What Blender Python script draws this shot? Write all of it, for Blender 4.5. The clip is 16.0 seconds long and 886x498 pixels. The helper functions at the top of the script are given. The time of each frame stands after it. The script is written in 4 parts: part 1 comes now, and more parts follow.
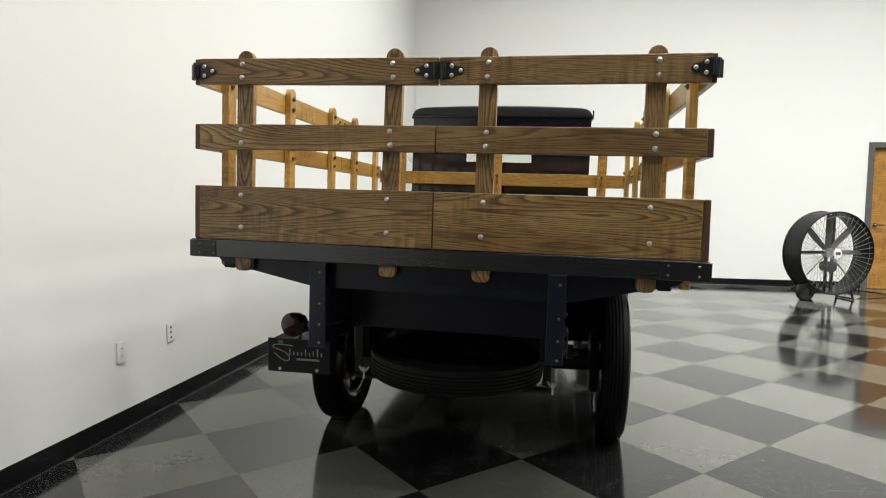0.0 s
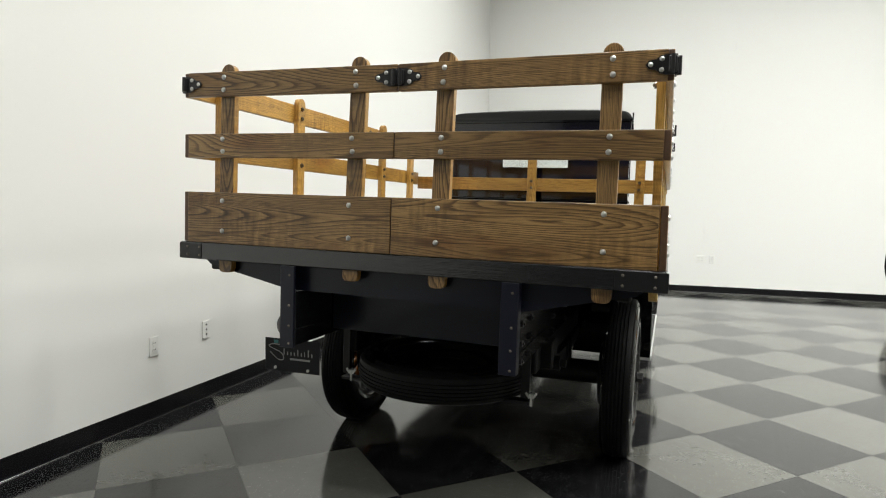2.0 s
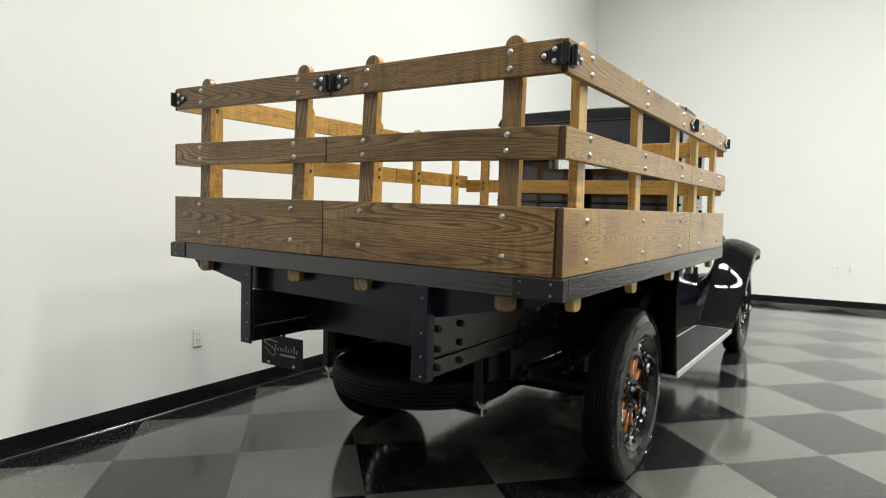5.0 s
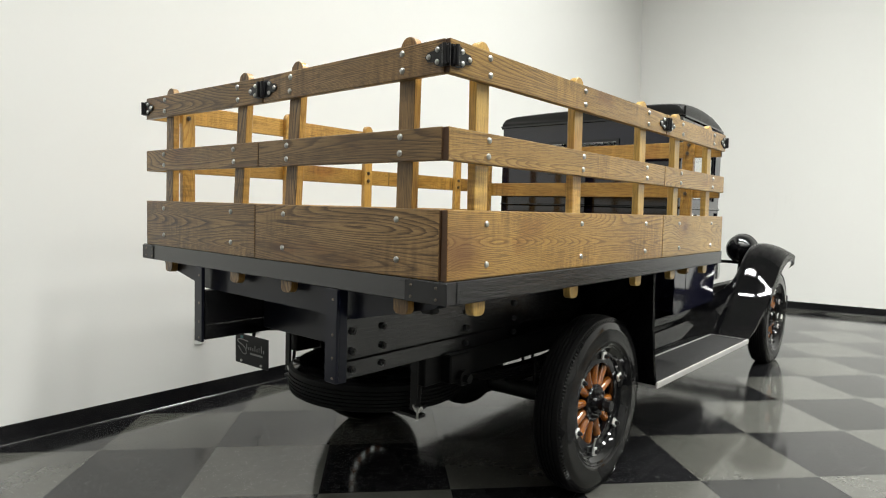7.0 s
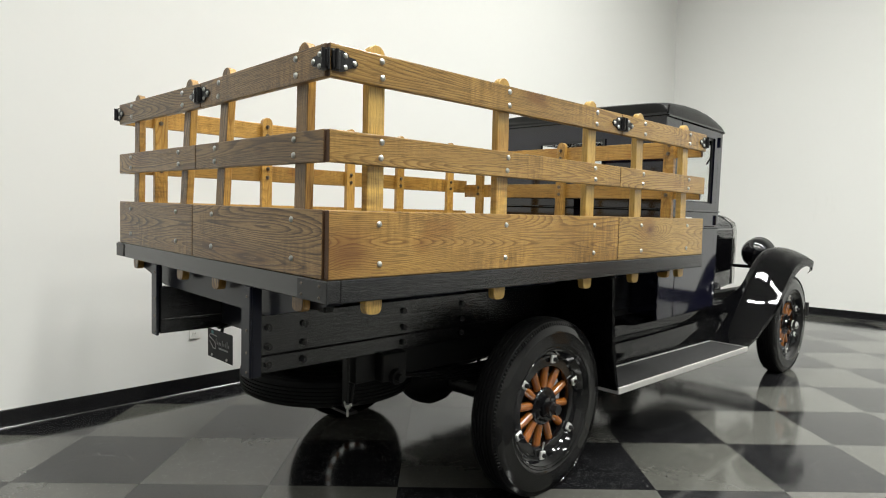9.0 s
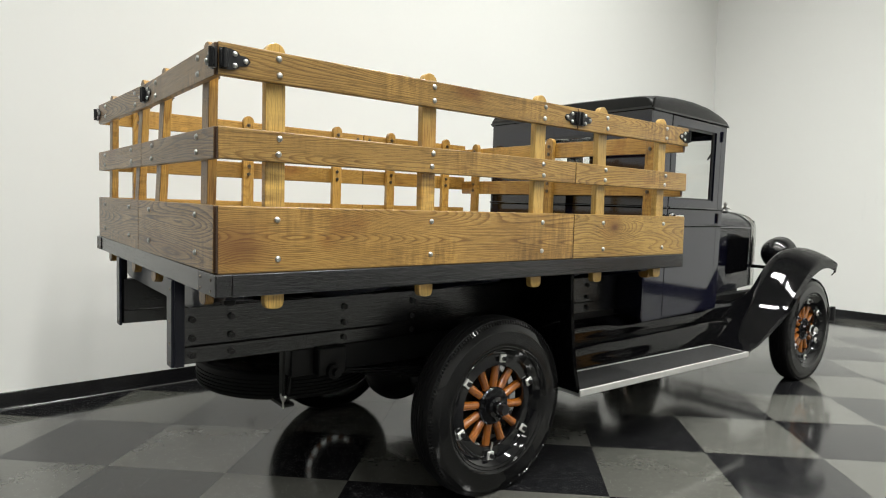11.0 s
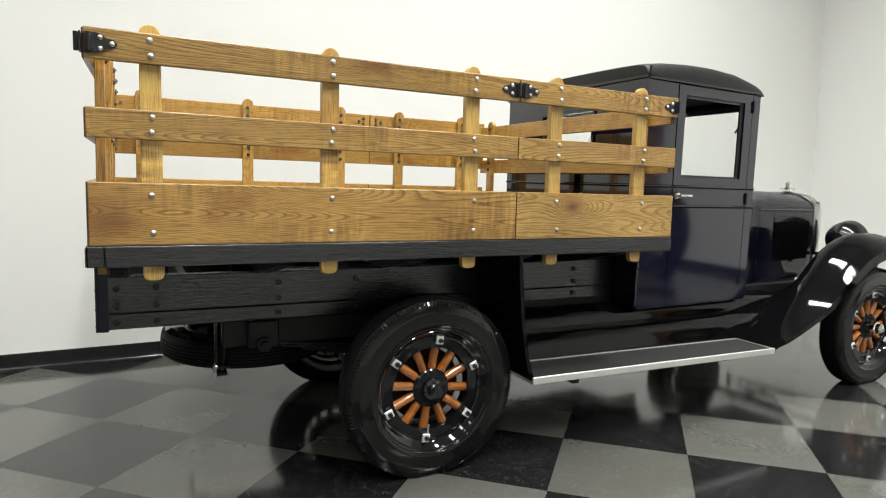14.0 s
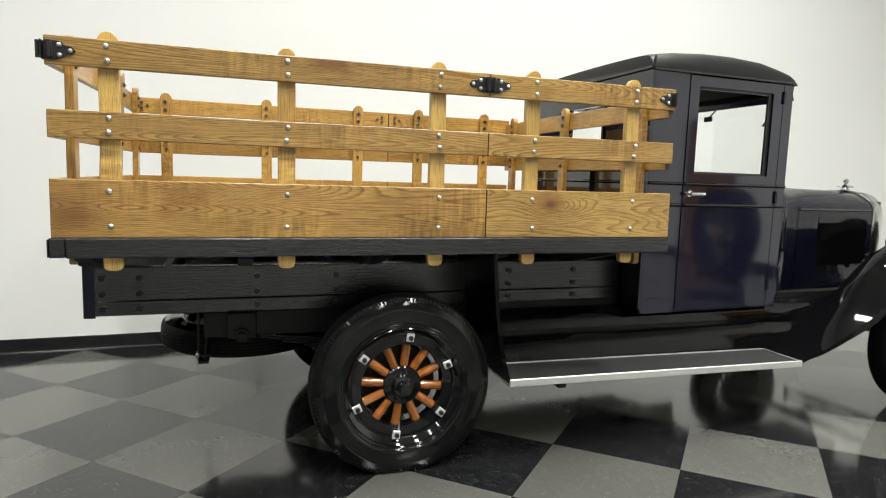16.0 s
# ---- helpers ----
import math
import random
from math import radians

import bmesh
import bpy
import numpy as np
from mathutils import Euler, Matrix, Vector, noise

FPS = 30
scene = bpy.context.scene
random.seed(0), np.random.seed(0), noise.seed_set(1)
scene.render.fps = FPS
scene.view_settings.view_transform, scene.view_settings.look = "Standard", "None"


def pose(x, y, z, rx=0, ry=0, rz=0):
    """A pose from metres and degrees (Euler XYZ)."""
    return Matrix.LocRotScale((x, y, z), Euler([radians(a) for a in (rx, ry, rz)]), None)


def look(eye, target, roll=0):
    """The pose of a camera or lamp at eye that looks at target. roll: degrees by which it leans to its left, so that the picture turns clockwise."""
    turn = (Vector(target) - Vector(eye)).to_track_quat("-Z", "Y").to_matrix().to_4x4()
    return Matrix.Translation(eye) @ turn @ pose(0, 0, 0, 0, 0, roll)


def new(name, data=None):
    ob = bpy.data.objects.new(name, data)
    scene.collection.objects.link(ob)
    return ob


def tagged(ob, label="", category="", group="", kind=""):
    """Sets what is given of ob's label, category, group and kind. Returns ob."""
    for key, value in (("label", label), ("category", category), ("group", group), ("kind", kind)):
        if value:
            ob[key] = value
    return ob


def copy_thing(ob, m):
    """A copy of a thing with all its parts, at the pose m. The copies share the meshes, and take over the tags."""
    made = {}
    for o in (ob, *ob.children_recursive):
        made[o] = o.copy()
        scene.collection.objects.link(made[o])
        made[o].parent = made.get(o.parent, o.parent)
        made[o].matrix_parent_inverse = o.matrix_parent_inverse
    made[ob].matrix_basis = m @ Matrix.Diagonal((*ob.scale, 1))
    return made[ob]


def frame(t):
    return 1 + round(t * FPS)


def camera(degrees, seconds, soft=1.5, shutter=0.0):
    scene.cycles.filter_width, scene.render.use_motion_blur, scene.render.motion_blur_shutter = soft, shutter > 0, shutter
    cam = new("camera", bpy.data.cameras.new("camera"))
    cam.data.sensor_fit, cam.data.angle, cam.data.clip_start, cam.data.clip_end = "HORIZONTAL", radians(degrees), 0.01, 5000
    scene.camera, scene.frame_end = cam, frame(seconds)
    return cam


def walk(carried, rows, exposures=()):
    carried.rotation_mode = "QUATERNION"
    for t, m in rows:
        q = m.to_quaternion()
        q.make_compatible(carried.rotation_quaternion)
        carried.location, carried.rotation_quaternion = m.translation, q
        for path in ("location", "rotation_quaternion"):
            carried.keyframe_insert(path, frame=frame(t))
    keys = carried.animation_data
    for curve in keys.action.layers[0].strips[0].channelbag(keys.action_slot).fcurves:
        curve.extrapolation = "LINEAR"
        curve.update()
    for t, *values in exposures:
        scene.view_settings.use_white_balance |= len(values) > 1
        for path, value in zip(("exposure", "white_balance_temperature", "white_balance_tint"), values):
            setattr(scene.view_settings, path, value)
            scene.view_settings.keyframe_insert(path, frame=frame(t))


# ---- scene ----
cam = camera(71.2, 16.0, 1.1)
PATH = [
    (0, (0.389, -2.125, 1.276), (0.052, -0.159, 1.126), 0.6),
    (0.5, (0.511, -2.094, 1.275), (0.102, -0.142, 1.119), 0.7),
    (1, (0.632, -2.06, 1.276), (0.119, -0.134, 1.12), 0.7),
    (1.5, (0.763, -2.031, 1.277), (0.167, -0.127, 1.141), 0.7),
    (2, (0.892, -1.99, 1.28), (0.238, -0.105, 1.146), 0.7),
    (2.5, (1.013, -1.941, 1.283), (0.276, -0.087, 1.147), 0.7),
    (3, (1.136, -1.881, 1.283), (0.308, -0.066, 1.139), 0.7),
    (3.5, (1.254, -1.822, 1.283), (0.353, -0.042, 1.143), 0.7),
    (4, (1.369, -1.76, 1.283), (0.41, -0.011, 1.145), 0.7),
    (6.5, (1.93, -1.379, 1.283), (0.692, 0.188, 1.171), 0.5),
    (7, (2.033, -1.296, 1.283), (0.763, 0.245, 1.169), 0.5),
    (7.5, (2.142, -1.208, 1.284), (0.833, 0.3, 1.18), 0.6),
    (8, (2.245, -1.133, 1.283), (0.898, 0.341, 1.17), 0.6),
    (8.5, (2.337, -1.054, 1.285), (0.959, 0.39, 1.172), 0.7),
    (9, (2.435, -0.97, 1.284), (1.023, 0.443, 1.174), 0.7),
    (11.5, (2.859, -0.461, 1.289), (1.267, 0.742, 1.156), 1.0),
    (12, (2.938, -0.343, 1.288), (1.298, 0.793, 1.142), 1.0),
    (12.5, (3.001, -0.23, 1.287), (1.331, 0.859, 1.131), 1.0),
    (13, (3.068, -0.105, 1.287), (1.363, 0.929, 1.121), 1.0),
    (13.5, (3.134, 0.028, 1.288), (1.401, 1.01, 1.111), 1.1),
    (14, (3.197, 0.159, 1.282), (1.434, 1.084, 1.097), 1.0),
    (14.5, (3.253, 0.273, 1.282), (1.46, 1.14, 1.098), 1.1),
    (15, (3.303, 0.392, 1.28), (1.481, 1.194, 1.095), 1.1),
    (15.5, (3.346, 0.521, 1.286), (1.498, 1.261, 1.097), 1.1),
    (16, (3.391, 0.657, 1.285), (1.51, 1.31, 1.09), 1.1),
]
walk(cam, [(t, look(eye, target, roll)) for t, eye, target, roll in PATH],
     [(0, -0.08), (3, -0.06), (8, -0.10), (12, -0.15), (14, 0.0), (16, 0.04)])

# ---- world and lights ----
world = bpy.data.worlds.new("world")
scene.world = world
world.use_nodes = True
world.node_tree.nodes["Background"].inputs[0].default_value = (0.9, 0.95, 1.0, 1)
world.node_tree.nodes["Background"].inputs[1].default_value = 0.05

ROOM_X0, ROOM_X1, ROOM_Y0, ROOM_Y1, ROOM_H = -1.92, 15.0, -9.0, 8.43, 7.6
LAMP_SPOTS = [(x, y) for x in (0.7, 3.7, 7.0, 11.0) for y in (-5.4, -2.3, 0.9, 4.5)]
LAMP_ROW = {-5.4: 0.52, -2.3: 0.43, 0.9: 1.40, 4.5: 2.1}
LAMP_WATTS = {0.7: 95.0, 3.7: 115.0, 7.0: 120.0, 11.0: 110.0}


def strip_lamp(x, y, z):
    data = bpy.data.lights.new("strip_light", "AREA")
    data.shape, data.size, data.size_y = "RECTANGLE", 2.4, 0.5
    data.energy, data.color = LAMP_WATTS[x] * LAMP_ROW[y], (0.99, 1.0, 0.955)
    data.spread = radians(125)
    ob = new("strip_light", data)
    ob.location = (x, y, z)
    return ob


# ---- materials ----
class Nodes:
    """A short way to write node trees."""

    def __init__(self, name):
        self.mat = bpy.data.materials.new(name)
        self.mat.use_nodes = True
        self.t = self.mat.node_tree
        self.b = self.t.nodes["Principled BSDF"]

    def n(self, kind, **sets):
        node = self.t.nodes.new(kind)
        for key, value in sets.items():
            if key == "op":
                node.operation = value
            elif key == "blend":
                node.blend_type = value
            elif key == "feature":
                node.feature = value
        return node

    def link(self, a, b):
        self.t.links.new(a, b)

    def value(self, socket, v):
        if hasattr(v, "node"):
            self.link(v, socket)
        else:
            socket.default_value = v

    def math(self, op, a, b=0.0, c=0.0):
        node = self.n("ShaderNodeMath", op=op)
        for k, v in enumerate((a, b, c)):
            self.value(node.inputs[k], v)
        return node.outputs[0]

    def coords(self, scale=(1, 1, 1), random_shift=0.0):
        tc = self.n("ShaderNodeTexCoord")
        mp = self.n("ShaderNodeMapping")
        mp.inputs["Scale"].default_value = scale
        self.link(tc.outputs["Object"], mp.inputs["Vector"])
        if random_shift:
            info = self.n("ShaderNodeObjectInfo")
            comb = self.n("ShaderNodeCombineXYZ")
            for k, f in enumerate((1.0, 0.71, 0.37)):
                self.link(self.math("MULTIPLY", info.outputs["Random"], random_shift * f), comb.inputs[k])
            self.link(comb.outputs[0], mp.inputs["Location"])
        return mp.outputs[0]

    def noise(self, vec, scale, detail=3.0, rough=0.5):
        node = self.n("ShaderNodeTexNoise")
        self.link(vec, node.inputs["Vector"])
        node.inputs["Scale"].default_value = scale
        node.inputs["Detail"].default_value = detail
        node.inputs["Roughness"].default_value = rough
        return node.outputs[0]

    def ramp(self, fac, stops):
        node = self.n("ShaderNodeValToRGB")
        els = node.color_ramp.elements
        while len(els) < len(stops):
            els.new(0.5)
        for e, (p, c) in zip(els, stops):
            e.position = p
            e.color = (*c, 1) if len(c) == 3 else c
        self.link(fac, node.inputs[0])
        return node.outputs[0]

    def mix(self, fac, a, b, blend="MIX"):
        node = self.n("ShaderNodeMix")
        node.data_type = "RGBA"
        node.blend_type = blend
        self.value(node.inputs[0], fac)
        for k, v in ((6, a), (7, b)):
            if hasattr(v, "node"):
                self.link(v, node.inputs[k])
            else:
                node.inputs[k].default_value = (*v, 1)
        return node.outputs[2]

    def bump(self, height, strength, distance=0.002):
        node = self.n("ShaderNodeBump")
        node.inputs["Strength"].default_value = strength
        node.inputs["Distance"].default_value = distance
        self.link(height, node.inputs["Height"])
        self.link(node.outputs[0], self.b.inputs["Normal"])

    def done(self, color=None, rough=None, metal=0.0, coat=0.0, coat_rough=0.05, spec=None):
        if color is not None:
            if hasattr(color, "node"):
                self.link(color, self.b.inputs["Base Color"])
            else:
                self.b.inputs["Base Color"].default_value = (*color, 1)
        if rough is not None:
            self.value(self.b.inputs["Roughness"], rough)
        self.b.inputs["Metallic"].default_value = metal
        self.b.inputs["Coat Weight"].default_value = coat
        self.b.inputs["Coat Roughness"].default_value = coat_rough
        if spec is not None:
            self.b.inputs["Specular IOR Level"].default_value = spec
        return self.mat


def wood_material(name, light, mid, dark, seed, rough=0.32, coat=0.35, knots=(), coat_rough=0.18):
    """Flat-sawn varnished wood with its grain along local x. knots: (x, z, half length, half height, depth of stain)."""
    m = Nodes(name)
    v = m.coords((0.34, 3.4, 3.4), 40.0 + seed)
    field = m.noise(v, 1.15, 1.5, 0.45)
    stain = []
    for kx, kz, rx, rz, depth in knots:
        xyz = m.n("ShaderNodeSeparateXYZ")
        m.link(m.n("ShaderNodeTexCoord").outputs["Object"], xyz.inputs[0])
        dx = m.math("MULTIPLY", m.math("SUBTRACT", xyz.outputs[0], kx), 1.0 / rx)
        dz = m.math("MULTIPLY", m.math("SUBTRACT", xyz.outputs[2], kz), 1.0 / rz)
        near = m.math("EXPONENT", m.math("MULTIPLY", m.math("ADD", m.math("MULTIPLY", dx, dx), m.math("MULTIPLY", dz, dz)), -1.0))
        field = m.math("MULTIPLY_ADD", near, 0.07, field)
        stain.append((near, depth))
    ragged = m.noise(m.coords((5.0, 120.0, 120.0), 13.0), 1.5, 3.0, 0.6)
    rings = m.math("FRACT", m.math("MULTIPLY", m.math("MULTIPLY_ADD", ragged, 0.0045, field), 96.0))
    fine = m.noise(m.coords((3.0, 90.0, 90.0), 17.0), 2.0, 4.0, 0.65)
    pores = m.noise(m.coords((7.0, 260.0, 260.0), 9.0), 1.6, 2.0, 0.6)
    blotch = m.noise(m.coords((1.6, 5.0, 5.0), 23.0), 1.3, 3.0, 0.55)
    fade = m.ramp(m.noise(m.coords((0.9, 6.0, 6.0), 61.0), 1.4, 3.0, 0.55), [(0.36, (0.05, 0.05, 0.05)), (0.64, (0.4, 0.4, 0.4))])
    line = m.ramp(rings, [(0.0, mid), (0.05, dark), (0.16, dark), (0.42, mid), (0.80, light), (0.96, light), (1.0, mid)])
    c = m.mix(m.math("MULTIPLY", fine, 0.48), m.mix(fade, line, mid), dark)
    c = m.mix(m.ramp(pores, [(0.36, (0.6, 0.6, 0.6)), (0.5, (0, 0, 0))]), c, tuple(0.35 * k for k in dark))
    tone = m.ramp(blotch, [(0.25, (0.66, 0.60, 0.52)), (0.75, (1.28, 1.27, 1.2))])
    c = m.mix(0.75, c, tone, "MULTIPLY")
    curl = m.noise(m.coords((34.0, 5.0, 5.0), 7.0), 1.6, 2.0, 0.5)
    where = m.ramp(m.noise(m.coords((1.3, 2.0, 2.0), 51.0), 1.5, 2.0, 0.5), [(0.46, (0, 0, 0)), (0.62, (0.8, 0.8, 0.8))])
    c = m.mix(where, c, m.mix(1.0, c, m.ramp(curl, [(0.32, (0.58, 0.55, 0.50)), (0.68, (1.3, 1.28, 1.22))]), "MULTIPLY"))
    burl = m.ramp(m.noise(m.coords((2.6, 4.5, 4.5), 77.0), 1.2, 3.0, 0.5), [(0.60, (0, 0, 0)), (0.74, (0.75, 0.75, 0.75))])
    c = m.mix(burl, c, m.mix(1.0, c, (0.62, 0.42, 0.26), "MULTIPLY"))
    for near, depth in stain:
        c = m.mix(m.math("MULTIPLY", m.math("POWER", near, 1.4), depth), c, (0.115, 0.042, 0.012))
    info = m.n("ShaderNodeObjectInfo")
    piece = m.ramp(info.outputs["Random"], [(0.0, (0.82, 0.8, 0.76)), (1.0, (1.12, 1.1, 1.08))])
    c = m.mix(1.0, c, piece, "MULTIPLY")
    m.bump(m.math("MULTIPLY_ADD", rings, -0.4, m.math("MULTIPLY", pores, 0.8)), 0.28, 0.0012)
    return m.done(c, m.math("MULTIPLY_ADD", fine, 0.25, rough - 0.1), coat=coat, coat_rough=coat_rough)


def paint_material(name, color, rough=0.12, coat=0.8, wear=0.0, spec=0.5):
    """Gloss paint with faint dust and orange peel."""
    m = Nodes(name)
    v = m.coords()
    dust = m.noise(v, 5.0, 4.0, 0.6)
    peel = m.noise(v, 120.0, 2.0, 0.5)
    c = m.mix(m.math("MULTIPLY", dust, 0.08 + wear), color, tuple(min(1, 2.0 * k + 0.004) for k in color))
    m.bump(peel, 0.02 + wear * 0.6, 0.0008)
    return m.done(c, m.math("MULTIPLY_ADD", dust, 0.05 + wear, rough - 0.04), coat=coat, coat_rough=0.04, spec=spec)


def brushed_black(name, color, rough):
    """Thick black paint over planks, with brush strokes and grain along local x."""
    m = Nodes(name)
    grain = m.noise(m.coords((2.0, 60.0, 60.0), 12.0), 2.2, 4.0, 0.6)
    lump = m.noise(m.coords((9.0, 40.0, 40.0), 5.0), 2.0, 3.0, 0.6)
    pits = m.noise(m.coords((14.0, 150.0, 150.0), 3.0), 2.0, 2.0, 0.6)
    c = m.mix(grain, tuple(0.8 * k for k in color), tuple(1.4 * k for k in color))
    m.bump(m.math("ADD", m.math("ADD", grain, lump), m.math("MULTIPLY", pits, 0.6)), 0.45, 0.0014)
    return m.done(c, m.math("MULTIPLY_ADD", grain, 0.16, rough - 0.1), spec=1.0)


def plain_material(name, color, rough, metal=0.0, vary=0.25, scale=14.0, bump=0.06, coat=0.0, spec=None):
    m = Nodes(name)
    v = m.coords()
    a = m.noise(v, scale, 4.0, 0.6)
    b = m.noise(v, scale * 9, 2.0, 0.6)
    c = m.mix(a, tuple(k * (1 - vary) for k in color), tuple(min(1, k * (1 + vary)) for k in color))
    m.bump(b, bump, 0.001)
    return m.done(c, m.math("MULTIPLY_ADD", a, 0.15, rough - 0.07), metal=metal, coat=coat, spec=spec)


def tile_material(name, base, chip, chips, rough):
    """Waxed composition tile with chips, scuffs and traffic haze."""
    m = Nodes(name)
    v = m.coords((1, 1, 1), 31.0)
    cloud = m.noise(v, 2.2, 5.0, 0.6)
    mottle = m.noise(v, 38.0, 3.0, 0.6)
    c = m.mix(cloud, tuple(0.78 * k for k in base), tuple(1.2 * k for k in base))
    c = m.mix(m.math("MULTIPLY", mottle, 0.5), c, tuple(0.55 * k for k in base))
    speck = m.n("ShaderNodeTexVoronoi")
    m.link(v, speck.inputs["Vector"])
    speck.inputs["Scale"].default_value = 85.0
    hit = m.math("LESS_THAN", speck.outputs["Distance"], 0.22)
    rare = m.math("GREATER_THAN", m.noise(v, 26.0, 2.0, 0.6), 1.0 - chips)
    c = m.mix(m.math("MULTIPLY", hit, rare), c, chip)
    info = m.n("ShaderNodeObjectInfo")
    piece = m.ramp(info.outputs["Random"], [(0.0, (0.86, 0.86, 0.85)), (1.0, (1.1, 1.1, 1.12))])
    c = m.mix(1.0, c, piece, "MULTIPLY")
    scuff = m.noise(m.coords((1.0, 1.0, 1.0), 5.0), 4.5, 6.0, 0.7)
    wave = m.noise(v, 9.0, 2.0, 0.5)
    m.bump(wave, 0.045, 0.004)
    return m.done(c, m.math("MULTIPLY_ADD", scuff, 0.16, rough - 0.06), coat=0.15, coat_rough=0.06)


def wall_material(name, color):
    m = Nodes(name)
    v = m.coords()
    roller = m.noise(v, 190.0, 3.0, 0.6)
    cloud = m.noise(v, 0.6, 4.0, 0.5)
    scuff = m.noise(m.coords((2.0, 2.0, 0.5)), 1.7, 6.0, 0.7)
    c = m.mix(cloud, tuple(0.965 * k for k in color), color)
    c = m.mix(m.ramp(scuff, [(0.66, (0, 0, 0)), (0.8, (0.25, 0.25, 0.25))]), c, tuple(0.8 * k for k in color))
    m.bump(roller, 0.12, 0.001)
    return m.done(c, 0.55, spec=0.3)


OAK = wood_material("oak_golden_brown", (0.51, 0.335, 0.108), (0.45, 0.283, 0.085), (0.215, 0.112, 0.028), 0)
OAK_YELLOW = wood_material("oak_yellow", (0.60, 0.415, 0.130), (0.58, 0.39, 0.116), (0.52, 0.335, 0.095), 1)
OAK_INNER = wood_material("oak_orange_varnish", (0.53, 0.325, 0.088), (0.49, 0.29, 0.072), (0.36, 0.19, 0.042), 2)
# Same oak for the rear rack, with its shade put into the browns.
OAK_SHADED = wood_material("oak_rear_shade", (0.395, 0.255, 0.108), (0.305, 0.188, 0.075), (0.073, 0.040, 0.016), 3, 0.36, 0.15)
OAK_BURL = wood_material("oak_with_burl", (0.475, 0.305, 0.094), (0.415, 0.255, 0.073), (0.165, 0.082, 0.019), 0,
                         knots=((0.06, 1.185, 0.14, 0.09, 0.75), (0.75, 1.30, 0.30, 0.07, 0.2)))
OAK_KNOT = wood_material("oak_with_knot", (0.57, 0.385, 0.13), (0.51, 0.335, 0.105), (0.23, 0.125, 0.032), 0,
                         knots=((0.305, 1.252, 0.04, 0.026, 1.0), (0.33, 1.235, 0.16, 0.06, 0.15)))
OAK_END = plain_material("end_grain", (0.085, 0.042, 0.019), 0.5, vary=0.5, scale=60, bump=0.4)
SPOKE_WOOD = wood_material("varnished_hickory", (0.40, 0.145, 0.020), (0.33, 0.108, 0.013), (0.19, 0.055, 0.007), 5, 0.14, 1.0, coat_rough=0.04)
NAVY = paint_material("navy_gloss_paint", (0.0050, 0.0052, 0.0140), 0.08, 0.0, 0.0, 0.75)
BLACK_GLOSS = paint_material("black_gloss_paint", (0.0035, 0.0035, 0.0042), 0.065, 0.0, 0.0, 0.6)
BLACK_PLANK = brushed_black("black_painted_planks", (0.0042, 0.0044, 0.0056), 0.25)
BLUE_BLACK = paint_material("blue_black_steel_paint", (0.0045, 0.0055, 0.0135), 0.32, 0.1, 0.08, 0.35)
CHASSIS = plain_material("chassis_black", (0.0045, 0.0045, 0.0045), 0.45, vary=0.5, bump=0.2, spec=0.3)
ROOF_CLOTH = plain_material("black_roof_fabric", (0.005, 0.005, 0.005), 0.42, vary=0.35, scale=30, bump=0.5, spec=0.3)
RUBBER = plain_material("tyre_rubber", (0.0055, 0.0055, 0.0057), 0.075, vary=0.25, scale=9, bump=0.004, coat=0.0, spec=0.36)
TREAD_RUBBER = plain_material("tread_rubber", (0.006, 0.006, 0.006), 0.55, vary=0.3, scale=20, bump=0.1, spec=0.12)
MAT_RUBBER = plain_material("ribbed_mat_rubber", (0.022, 0.022, 0.022), 0.5, vary=0.3, scale=40, bump=0.5, spec=0.35)
CHROME = plain_material("chrome", (0.75, 0.75, 0.74), 0.12, 1.0, 0.05)
ZINC = plain_material("zinc_plated_steel", (0.58, 0.58, 0.56), 0.36, 1.0, 0.15, 30)
BRIGHT_ZINC = plain_material("bright_zinc", (0.72, 0.72, 0.70), 0.42, 0.55, 0.1, 30)
ALUMINIUM = plain_material("aluminium_trim", (0.78, 0.78, 0.76), 0.48, 0.9, 0.12, 30)
IRON = plain_material("black_iron", (0.009, 0.009, 0.010), 0.34, 0.0, 0.4, 30, 0.3)
NUT_STEEL = plain_material("dull_nut_steel", (0.20, 0.17, 0.14), 0.3, 1.0, 0.3, 30, 0.1)
WIRE_GREY = plain_material("grey_wire_paint", (0.17, 0.17, 0.17), 0.5, vary=0.1)
WHITE_WALL = wall_material("white_wall_paint", (0.80, 0.80, 0.775))
GREY_WALL = wall_material("dark_grey_wall_paint", (0.13, 0.13, 0.135))
CEILING_PAINT = wall_material("ceiling_paint", (0.72, 0.72, 0.70))
BASE_RUBBER = plain_material("black_vinyl_base", (0.008, 0.008, 0.009), 0.2, vary=0.3, spec=0.5)
TILE_LIGHT = tile_material("tile_grey", (0.090, 0.090, 0.080), (0.15, 0.15, 0.138), 0.46, 0.10)
TILE_DARK = tile_material("tile_charcoal", (0.0105, 0.0105, 0.0115), (0.105, 0.105, 0.102), 0.49, 0.10)
GROUT = plain_material("floor_slab", (0.05, 0.05, 0.048), 0.7)
PLASTIC_WHITE = plain_material("white_plastic", (0.78, 0.78, 0.75), 0.3, vary=0.04)
SOCKET_DARK = plain_material("dark_slot", (0.03, 0.03, 0.03), 0.6)
DOOR_OAK = wood_material("oak_door_veneer", (0.52, 0.30, 0.09), (0.46, 0.25, 0.07), (0.34, 0.16, 0.04), 8, 0.3, 0.3)
FRAME_GREY = plain_material("dark_grey_frame_paint", (0.10, 0.095, 0.09), 0.4)
RED_GLASS = plain_material("ruby_lens", (0.022, 0.003, 0.003), 0.12)
